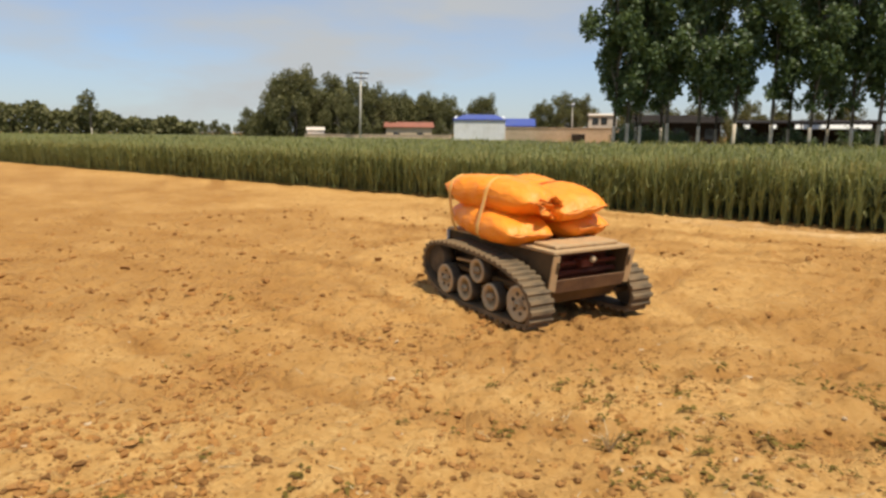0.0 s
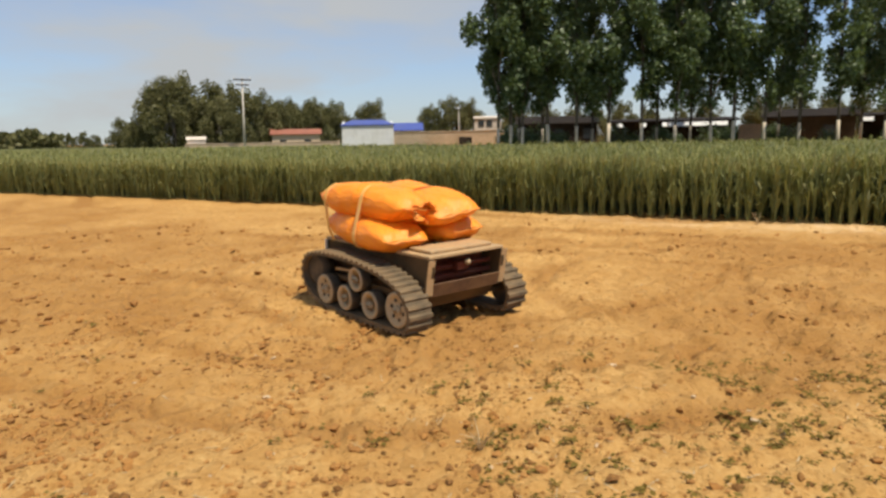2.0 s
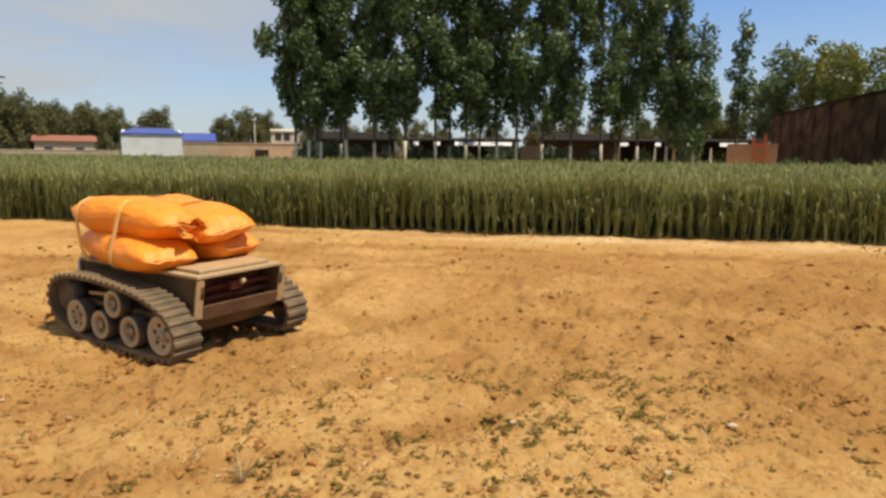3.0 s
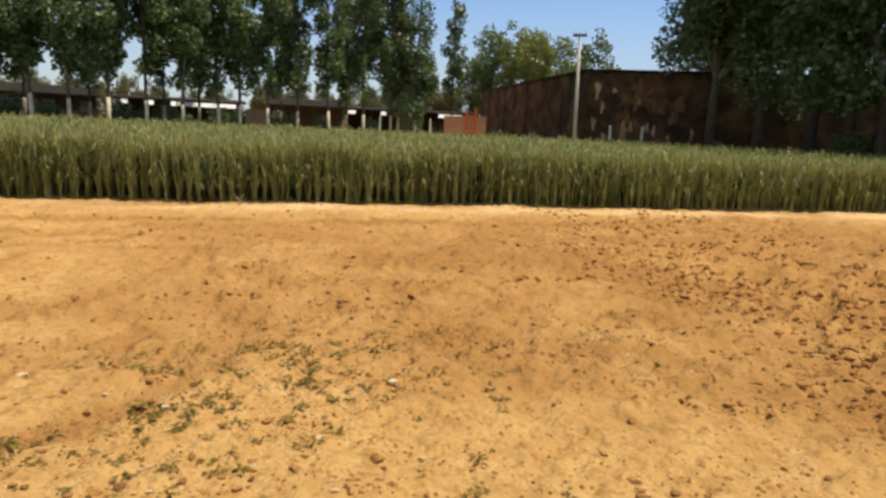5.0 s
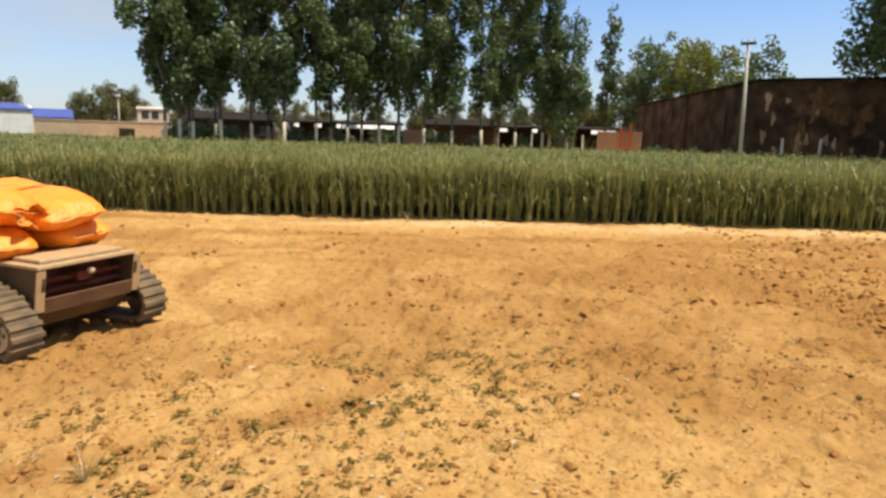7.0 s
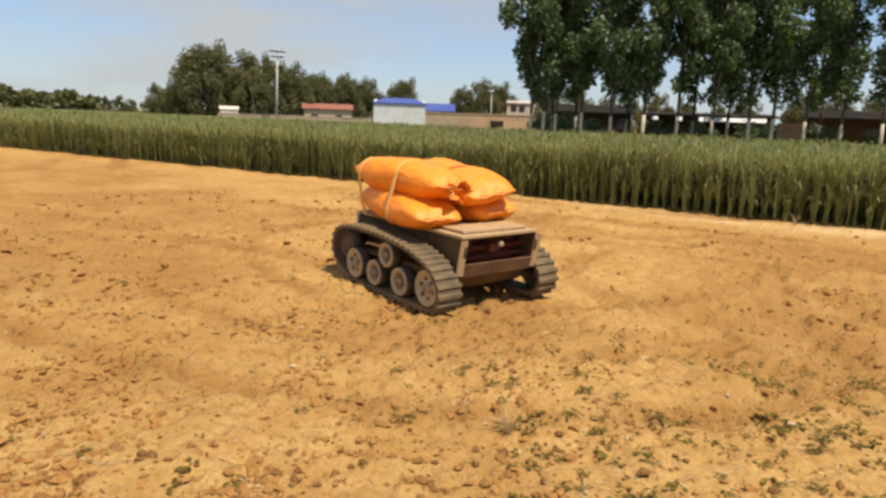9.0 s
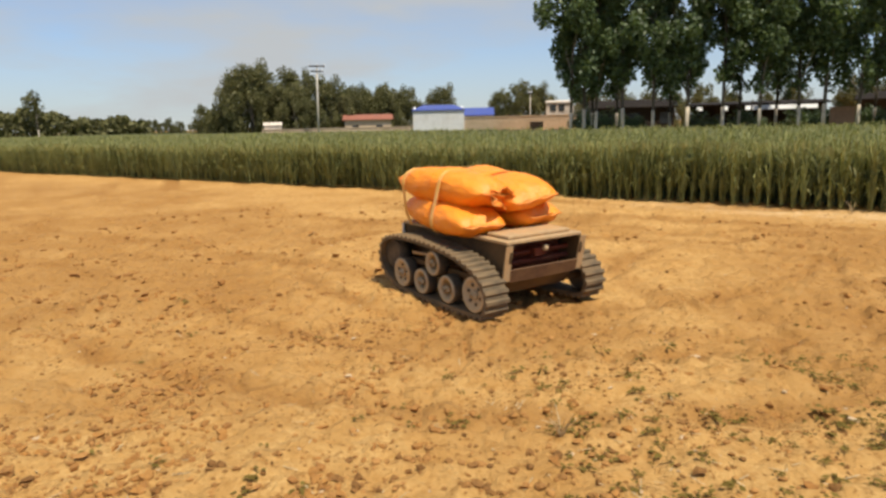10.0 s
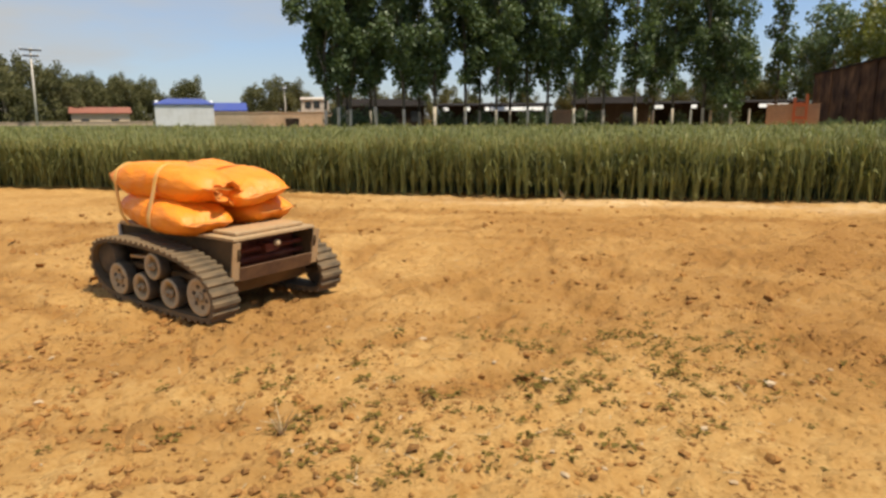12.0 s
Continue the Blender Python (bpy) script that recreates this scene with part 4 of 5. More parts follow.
def gable_house(name, m, width, depth, eave, ridge, wall, roof, label, windows=(), over=0.25, lean=False, hip=0.0):
    """Walls, a pitched (or lean-to) roof with overhang, and windows (x, z, w, h) on the near side."""
    house = thing(name, m, label, "building")
    half = width / 2
    bm = bmesh.new()
    for lo, hi in (((-half, 0, 0), (half, 0.24, eave)), ((-half, depth - 0.24, 0), (half, depth, eave)), ((-half, 0.24, 0), (-half + 0.24, depth - 0.24, eave)), ((half - 0.24, 0.24, 0), (half, depth - 0.24, eave))):
        box(bm, lo, hi)
    for x in (-half, half - 0.24):
        prism_y = [(0, eave), (depth, eave), (depth / 2, ridge - 0.06)] if not lean else [(0, eave), (depth, eave), (depth, ridge - 0.06)]
        a = [bm.verts.new((x, y, z)) for y, z in prism_y]
        b = [bm.verts.new((x + 0.24, y, z)) for y, z in prism_y]
        bm.faces.new(a)
        bm.faces.new(b[::-1])
        for i in range(3):
            bm.faces.new((a[i], b[i], b[(i + 1) % 3], a[(i + 1) % 3]))
    part("wall", bm, wall, house)
    top = [(-over, eave - 0.05), (depth / 2, ridge), (depth + over, eave - 0.05)] if not lean else [(-over, eave), (depth + over, ridge)]
    bm = bmesh.new()
    for (y0, z0), (y1, z1) in zip(top, top[1:]):
        i0, i1 = (hip if z0 == ridge else 0.0), (hip if z1 == ridge else 0.0)
        c = [bm.verts.new(p) for p in ((-half - over + i0, y0, z0), (half + over - i0, y0, z0), (half + over - i1, y1, z1), (-half - over + i1, y1, z1))]
        d = [bm.verts.new(v.co + Vector((0, 0, 0.10))) for v in c]
        bm.faces.new(c[::-1])
        bm.faces.new(d)
        for i in range(4):
            bm.faces.new((c[i], c[(i + 1) % 4], d[(i + 1) % 4], d[i]))
    bmesh.ops.recalc_face_normals(bm, faces=bm.faces)
    part("roof", bm, roof, house)
    for x, z, w, h in windows:
        win = part("window", a_box((x - w / 2 - 0.06, -0.04, z - h / 2 - 0.06), (x + w / 2 + 0.06, 0.02, z + h / 2 + 0.06), 0.01), MAT["dark_wood"], house)
        part("pane", a_box((x - w / 2, -0.05, z - h / 2), (x + w / 2, -0.042, z + h / 2)), MAT["glass"], win)
    return house


def build_village():
    white = gable_house("storage_shed", facing(-4.5, 65), 5.05, 6.0, 2.62, 3.12, MAT["white_wall"], MAT["blue_roof"], "white sheet metal shed with a blue pitched roof", over=0.12, hip=1.1)
    bm = bmesh.new()
    for k in range(17):
        x = -2.5 + 0.3 * k
        box(bm, (x, -0.03, 0.1), (x + 0.05, 0.0, 2.55))
    part("rib", bm, MAT["white_wall"], white)
    gable_house("long_shed", facing(-1.15, 70), 3.2, 5.0, 2.1, 2.85, MAT["mud_wall"], MAT["blue_roof"], "low mud walled shed with a blue roof", over=0.2)
    gable_house("farmhouse", facing(-10.6, 95), 6.6, 6.0, 2.15, 2.85, MAT["mud_wall"], MAT["red_roof"], "low farmhouse with a red tiled roof", ((-1.8, 1.0, 0.8, 0.7), (1.6, 1.0, 0.8, 0.7)), 0.3)
    gable_house("hut", facing(-18.6, 88), 2.2, 3.0, 1.6, 1.9, MAT["plaster"], MAT["plaster"], "small pale hut under the big trees", over=0.1)
    gable_house("small_house", facing(5.9, 62), 2.5, 4.0, 2.95, 3.2, MAT["plaster"], MAT["plaster"], "pale plastered house with a flat roof and one window", ((-0.62, 2.5, 0.42, 0.5), (0.15, 2.5, 0.42, 0.5)), 0.1, True)
    gable_house("brick_house", facing(11.8, 60), 7.0, 5.0, 2.3, 2.95, MAT["dark_wood"], MAT["dark_roof"], "old dark house behind the poplars, dark roof deepened for tree shade", ((-2.4, 1.4, 0.9, 0.9), (0.2, 1.4, 0.9, 0.9), (2.8, 1.4, 0.9, 0.9)), 0.3)
    gable_house("old_house", facing(31.0, 66), 7.0, 5.0, 2.5, 3.15, MAT["dark_wood"], MAT["dark_roof"], "old dark house among trees, dark roof deepened for tree shade", ((-1.6, 1.3, 0.8, 0.8), (1.6, 1.3, 0.8, 0.8)), 0.3)
    # yard wall of mud plaster, with a coping
    for name, az0, d0, az1, d1, h, mat, label in (
        ("yard_wall", -2.2, 64, 7.3, 61, 1.82, "mud_wall", "long low yard wall of tan mud plaster"),
        ("yard_wall", -19.5, 88, -7.0, 80, 1.05, "mud_wall", "low tan wall along the village edge"),
        ("brick_pier", 26.2, 53, 27.8, 53, 1.75, "brick", "short weathered brick wall beside the open shed"),
        ("brick_wall", 42.8, 57, 46.4, 57, 2.05, "brick", "plain orange brick wall at the end of the shed"),
    ):
        a, b = place(az0, d0), place(az1, d1)
        turn = math.degrees(math.atan2(b.y - a.y, b.x - a.x))
        wall = thing(name, pose(a.x, a.y, 0, 0, 0, turn), label, "wall")
        ln = (b - a).length
        part("body", a_box((0, 0, 0), (ln, 0.26, h), 0.02), MAT[mat], wall)
        part("coping", a_box((-0.03, -0.04, h + 0.002), (ln + 0.03, 0.30, h + 0.07), 0.015), MAT[mat], wall)
        if az0 == -2.2:
            part("opening", a_box((ln * 0.60, -0.012, 0.62), (ln * 0.60 + 1.25, -0.004, 1.3)), MAT["dark_wood"], wall, "dark opening in the wall")
    # open-fronted sheds with pale sheets under the eave
    for az0, az1, d, z, sheets in ((16.4, 26.0, 62, 2.28, ((0.05, 0.1), (0.24, 0.29), (0.42, 0.46), (0.47, 0.93))), (34.2, 45.3, 68, 2.42, ((0.03, 0.09), (0.28, 0.32), (0.5, 0.58), (0.72, 0.9)))):
        a, b = place(az0, d), place(az1, d)
        turn = math.degrees(math.atan2(b.y - a.y, b.x - a.x))
        ln = (b - a).length
        shed = thing("open_shed", pose(a.x, a.y, 0, 0, 0, turn), "long open shed with pale sheets under its dark roof", "shed")
        bm = bmesh.new()
        prism_pts = [(-0.5, z), (3.4, z + 0.28), (3.4, z + 0.38), (-0.5, z + 0.10)]
        lo = [bm.verts.new((-0.2, y, q)) for y, q in prism_pts]
        hi = [bm.verts.new((ln + 0.2, y, q)) for y, q in prism_pts]
        bm.faces.new(lo)
        bm.faces.new(hi[::-1])
        for i in range(4):
            bm.faces.new((lo[i], hi[i], hi[(i + 1) % 4], lo[(i + 1) % 4]))
        bmesh.ops.recalc_face_normals(bm, faces=bm.faces)
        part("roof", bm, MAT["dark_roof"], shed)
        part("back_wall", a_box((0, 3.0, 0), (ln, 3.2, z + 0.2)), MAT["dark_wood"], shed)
        n = 6
        for k in range(n):
            x = 0.05 + k * (ln - 0.2) / (n - 1)
            part("post", a_box((x, -0.1, 0), (x + 0.1, 0.0, z - 0.02), 0.01), MAT["dark_wood"], shed)
        for f0, f1 in sheets:
            bm = a_box((f0 * ln, -0.015, 0.0), (f1 * ln, 0.015, 0.44), 0.005)
            bm.transform(pose(0, -0.98, z - 0.42, -38, 0, 0))
            part("sheet", bm, MAT["white_wall"], shed, "pale plastic sheet")
    # old barn: one wall goes back to the left, one faces the field
    corner, left, right = place(55.0, 48), place(45.9, 80), place(84.0, 54)
    barn = thing("compound_wall", pose(corner.x, corner.y, 0), "tall old brown yard wall, rusty, stained and peeling", "wall")
    for end, h in ((left, 5.4), (right, 5.4)):
        v = end - corner
        turn = Matrix.Rotation(math.atan2(v.y, v.x), 4, "Z")
        bm = bmesh.new()
        s = 1 if end is left else -1
        box(bm, (0.0, -0.15, 0), (v.length, 0.15, h))
        bm.transform(turn)
        part("wall", bm, MAT["rust_wall"], barn)
        for k in range(int(v.length / 4.6) + 1):
            x = k * 4.6 + 0.9 * math.sin(7.0 * k)
            bm = a_box((max(x, 0) - 0.07, -0.21, 0), (max(x, 0) + 0.07, 0.21, h - 0.05 - 0.5 * (k % 3)), 0.01)
            bm.transform(turn)
            part("pillar", bm, MAT["rust_wall"], barn)
        bm = a_box((-0.2, -0.35, h + 0.003), (v.length, 0.35, h + 0.14), 0.02)
        bm.transform(turn)
        part("eave", bm, MAT["dark_roof"], barn)
    v = right - corner
    turn = Matrix.Rotation(math.atan2(v.y, v.x), 4, "Z")
    rs = random.Random(31)
    for along, low, wide, tall in ((3.5, 2.3, 3.4, 2.9), (2.6, 0.5, 2.2, 2.6), (5.6, 1.9, 2.4, 2.4), (0.55, 3.3, 0.5, 1.7), (0.95, 2.5, 0.35, 1.1), (0.45, 1.3, 0.45, 1.2), (1.2, 0.5, 0.4, 0.9), (2.5, 0.5, 0.55, 1.9), (2.95, 1.2, 0.35, 1.0), (4.0, 1.3, 0.6, 0.8), (4.5, 1.0, 0.35, 1.0), (5.5, 0.6, 0.3, 0.9), (3.4, 3.1, 0.35, 0.6), (1.8, 0.2, 0.6, 0.5), (7.0, 0.8, 0.3, 1.2), (8.4, 0.5, 0.4, 0.8), (1.7, 3.9, 0.4, 0.5)):
        bm = bmesh.new()
        ring = []
        for k in range(26):
            a = 6.283 * k / 26
            q = 0.72 + 0.20 * math.sin(3 * a + along) + 0.10 * math.sin(5 * a + 2 * low) + rs.uniform(-0.10, 0.06) * (3 if wide > 1 else 1)
            ring.append((along + wide * 0.5 * q * math.cos(a), low + tall * (0.5 + 0.5 * q * math.sin(a))))
        prism(bm, ring, -0.158 - 0.004 * (along % 1) - 0.004 * (wide > 3) if wide > 1 else -0.18, -0.152)
        bm.transform(turn)
        if wide > 1:
            part("stained_patch", bm, MAT["rust_patch"], barn, "large rust-stained patch of plaster")
        else:
            part("peeled_patch", bm, MAT["bare_plaster"], barn, "bare tan patch where the coating has peeled")
    # orange painted frame by the brick wall
    frame_post = thing("gate_frame", facing(45.1, 56.2), "orange painted iron gate frame against the brick wall", "gate")
    for lo, hi in (((-0.5, 0, 0), (-0.3, 0.12, 2.55)), ((0.3, 0, 0), (0.5, 0.12, 2.8)), ((-0.3, 0, 1.9), (0.3, 0.12, 2.2)), ((-0.3, 0, 1.0), (0.3, 0.12, 1.2))):
        part("bar", a_box(lo, hi, 0.01), MAT["orange_paint"], frame_post)


build_village()


def power_pole(m, height, arms, label, girth=1.0):
    pole = thing("power_pole", m, label, "pole", "power poles")
    part("post", tube([(0, 0, 0), (0, 0, height * 0.5), (0, 0, height)], [0.125 * girth, 0.105 * girth, 0.08 * girth], 12), MAT["concrete"], pole, "", True)
    for z, half in arms:
        arm = part("crossarm", a_box((-half, -0.18, z - 0.09), (half, -0.08, z + 0.09), 0.01), MAT["iron"], pole)
        for x in (-half + 0.1, 0.12 if half > 0.5 else 0.0, half - 0.1):
            bm = bmesh.new()
            bmesh.ops.create_cone(bm, cap_ends=True, segments=8, radius1=0.07, radius2=0.04, depth=0.22, matrix=Matrix.Translation((x, -0.125, z + 0.17)))
            part("insulator", bm, MAT["white_wall"], arm)
    return pole


def build_poles():
    p = place(-14.85, 82)
    power_pole(pose(p.x, p.y, 0, 0, 1.5, 14), 8.6, ((8.45, 1.0), (7.85, 0.75)), "pale concrete power pole with two crossarms")
    p = place(54.1, 46)
    power_pole(pose(p.x, p.y, 0, 0, -1.5, -50), 7.7, ((7.5, 0.45),), "pale concrete power pole in front of the barn")
    p = place(3.4, 78)
    power_pole(pose(p.x, p.y, 0, 0, 0, 0), 4.7, ((4.55, 0.25),), "thin pale pole behind the yard wall", 0.6)
    # fence posts along the far edge of the crop
    post = thing("fence_post", pose(0, 0, 0), "pale square concrete post at the edge of the crop", "post", "posts along the crop")
    part("shaft", a_box((-0.06, -0.06, 0), (0.06, 0.06, 1.75), 0.012), MAT["concrete"], post)
    for az in (37.3, 41.6, 57.0, 59.5):
        q = place(az, 45 / math.cos(radians(az - 5)) if az < 45 else 45)
        copy_thing(post, pose(q.x, q.y, 0, 2 * math.sin(az), 3 * math.cos(3 * az), az * 9))
    remove(post)


build_poles()

# ------------------------------------------------------------------ the tracked carrier


def closed_curve(points, count):
    """Even points on a smooth closed curve (Catmull-Rom) through points in x and z."""
    p = np.array(points)
    n = len(p)
    fine = []
    for i in range(n):
        a, b, c, d = p[i - 1], p[i], p[(i + 1) % n], p[(i + 2) % n]
        for t in np.linspace(0, 1, 24, endpoint=False):
            fine.append(0.5 * (2 * b + (c - a) * t + (2 * a - 5 * b + 4 * c - d) * t * t + (3 * b - a - 3 * c + d) * t ** 3))
    fine = np.array(fine)
    step = np.linalg.norm(np.roll(fine, -1, 0) - fine, axis=1)
    along = np.r_[0, np.cumsum(step)]
    want = np.linspace(0, along[-1], count, endpoint=False)
    loop = np.r_[fine, fine[:1]]
    return np.c_[np.interp(want, along, loop[:, 0]), np.interp(want, along, loop[:, 1])]


TRACK = ((0.55, 0.012), (0.13, 0.006), (-0.30, 0.012), (-0.51, 0.05), (-0.645, 0.14), (-0.68, 0.25), (-0.61, 0.36), (-0.42, 0.405), (-0.13, 0.41), (0.165, 0.39), (0.40, 0.345), (0.58, 0.27), (0.665, 0.16), (0.645, 0.055))


def wheel_at(parent, x, y, z, r, wide, out, holes):
    """A road wheel turned outward: tyre, dished disc, rim, hub, and holes or spokes."""
    w = part("wheel", lathe([(-wide / 2, 0.80 * r), (-wide / 2, 0.97 * r), (-0.3 * wide, r), (0.3 * wide, r), (wide / 2, 0.97 * r), (wide / 2, 0.93 * r), (0.2 * wide, 0.90 * r)]), MAT["tyre"], parent, "dark dusty tyre", True)
    w.matrix_local = pose(x, y, z, 0, 0, 0 if out > 0 else 180)
    part("rim", lathe([(0.1 * wide, 0.95 * r), (0.56 * wide, 0.95 * r), (0.62 * wide, 0.92 * r), (0.62 * wide, 0.78 * r), (0.50 * wide, 0.74 * r), (0.38 * wide, 0.45 * r), (0.36 * wide, 0.05)]), MAT["wheel"], w, "dusty grey metal rim", True)
    part("hub", lathe([(0.30 * wide, 0.27 * r), (0.62 * wide, 0.25 * r), (0.66 * wide, 0.20 * r), (0.66 * wide, 0.12 * r), (0.74 * wide, 0.10 * r), (0.75 * wide, 0.02)], 16), MAT["wheel"], w, "", True)
    for k in range(holes):
        a = 6.283 * (k + 0.25) / holes
        bm = lathe([(0.38 * wide, 0.105 * r), (0.485 * wide, 0.105 * r)], 12)
        bmesh.ops.translate(bm, verts=bm.verts, vec=(0.52 * r * math.cos(a), 0, 0.52 * r * math.sin(a)))
        part("hole", bm, MAT["tyre"], w, "dark round opening")
    return w


def build_rover():
    rover = thing("tracked_carrier", pose(*ROVER_AT, 0.0, 0, 0, ROVER_TURN), "small dusty grey-brown carrier robot on rubber tracks", "robot")
    count = 50
    loop = closed_curve(TRACK, count * 2)
    tang = np.roll(loop, -1, 0) - np.roll(loop, 1, 0)
    tang /= np.linalg.norm(tang, axis=1)[:, None]
    normal = np.c_[tang[:, 1], -tang[:, 0]]
    if ((loop - loop.mean(0)) * normal).sum() < 0:
        normal = -normal
    lug_mesh = None
    for y in (-0.43, 0.43):
        out = 1 if y > 0 else -1
        half, thick = 0.088, 0.022
        bm = bmesh.new()
        rings = []
        for p, n in zip(loop, normal):
            q = p - thick * n
            rings.append([bm.verts.new(c) for c in ((p[0], y - half, p[1]), (p[0], y + half, p[1]), (q[0], y + half, q[1]), (q[0], y - half, q[1]))])
        for a, b in zip(rings, rings[1:] + rings[:1]):
            for i in range(4):
                bm.faces.new((a[i], a[(i + 1) % 4], b[(i + 1) % 4], b[i]))
        bmesh.ops.recalc_face_normals(bm, faces=bm.faces)
        belt = part("track", bm, MAT["rubber"], rover, "dusty rubber track with cross lugs")
        if lug_mesh is None:
            bm = bmesh.new()
            prism(bm, [(-0.020, -0.004), (0.020, -0.004), (0.011, 0.015), (-0.011, 0.015)], -half - 0.004, half + 0.004)
            lug_mesh = bpy.data.meshes.new("lug")
            bm.to_mesh(lug_mesh)
            bm.free()
        for k in range(0, count * 2, 2):
            lug = part("lug", lug_mesh, MAT["rubber"], belt)
            lug.matrix_local = pose(loop[k][0], y, loop[k][1], 0, math.degrees(math.atan2(normal[k][0], normal[k][1])), 0)
        for x, z, r, holes in ((0.523, 0.152, 0.122, 6), (0.219, 0.128, 0.098, 0), (-0.097, 0.124, 0.094, 0), (-0.364, 0.142, 0.112, 5), (0.054, 0.277, 0.088, 0)):
            wheel_at(rover, x, y + 0.034 * out, z, r, 0.075, out, holes)
        # rear drive sprocket, dark and half hidden
        s = part("sprocket", lathe([(-0.05, 0.10), (-0.05, 0.115), (0.05, 0.115), (0.05, 0.10), (0.03, 0.03)], 20), MAT["tyre"], rover, "dark rear drive sprocket", True)
        s.matrix_local = pose(-0.535, y, 0.262)
        # suspension rails
        part("suspension_beam", a_box((-0.40, y - 0.03 * out - 0.02, 0.21), (0.50, y - 0.03 * out + 0.02, 0.245), 0.006), MAT["hull"], rover)
        bm = tube([(-0.30, y + 0.01 * out, 0.295), (0.03, y + 0.01 * out, 0.315)], [0.011, 0.011], 8)
        part("tension_rod", bm, MAT["frame_plate"], rover, "pale tension rod")
        for x in (0.219, -0.097, -0.364, 0.523, 0.054):
            part("axle", a_box((x - 0.018, min(y, 0.30 * out), 0.135 if x != 0.054 else 0.26), (x + 0.018, max(y, 0.30 * out), 0.17 if x != 0.054 else 0.295), 0.004), MAT["hull"], rover)
    # hull between the tracks
    part("hull", prism(bmesh.new(), [(-0.60, 0.20), (-0.62, 0.46), (0.44, 0.46), (0.44, 0.205), (0.56, 0.195), (0.50, 0.115), (-0.45, 0.115)], -0.305, 0.305), MAT["hull"], rover, "dusty dark plate hull")
    part("deck", a_box((-0.63, -0.325, 0.462), (0.64, 0.325, 0.482), 0.004), MAT["frame_plate"], rover, "dusty tan deck plate")
    part("hatch", a_box((0.36, -0.27, 0.484), (0.585, 0.27, 0.506), 0.006), MAT["frame_plate"], rover, "dusty tan lid on the deck")
    part("rear_plate", prism(bmesh.new(), [(-0.635, 0.21), (-0.648, 0.46), (-0.624, 0.46), (-0.612, 0.21)], -0.31, 0.31), MAT["hull"], rover)
    for y in (-0.318, 0.318):
        part("corner_strip", a_box((-0.652, y - 0.008, 0.22), (-0.630, y + 0.008, 0.46), 0.003), MAT["white_strip"], rover, "pale strip on the rear corner")
    # open box at the front: side cheeks, floor lip, cross bars, latch
    for y in (-0.315, 0.293):
        part("cheek", prism(bmesh.new(), [(0.44, 0.20), (0.44, 0.46), (0.655, 0.46), (0.655, 0.38), (0.60, 0.215)], y, y + 0.022), MAT["hull"], rover, "dark side cheek of the front box")
    part("front_flange", prism(bmesh.new(), [(0.655, 0.458), (0.662, 0.458), (0.622, 0.225), (0.606, 0.225)], -0.345, -0.292), MAT["frame_plate"], rover)
    part("front_flange", prism(bmesh.new(), [(0.655, 0.458), (0.662, 0.458), (0.622, 0.225), (0.606, 0.225)], 0.292, 0.345), MAT["frame_plate"], rover)
    part("lower_plate", prism(bmesh.new(), [(0.44, 0.200), (0.44, 0.215), (0.60, 0.232), (0.628, 0.300), (0.640, 0.297), (0.612, 0.212)], -0.29, 0.29), MAT["lip"], rover, "sloping dusty lower plate")
    part("box_back", a_box((0.442, -0.292, 0.218), (0.452, 0.292, 0.458)), MAT["inside"], rover, "dark red inside of the front box")
    for z in (0.315, 0.375):
        part("cross_bar", tube([(0.53, -0.292, z), (0.53, 0.292, z)], [0.016, 0.016], 10), MAT["inside"], rover)
    part("latch", a_box((0.50, -0.05, 0.35), (0.59, 0.05, 0.405), 0.008), MAT["inside"], rover, "dark red latch")
    bm = bmesh.new()
    bmesh.ops.create_uvsphere(bm, u_segments=12, v_segments=8, radius=0.022, matrix=Matrix.Translation((0.602, 0.03, 0.402)))
    part("knob", bm, MAT["wheel"], rover, "pale round knob", True)


build_rover()


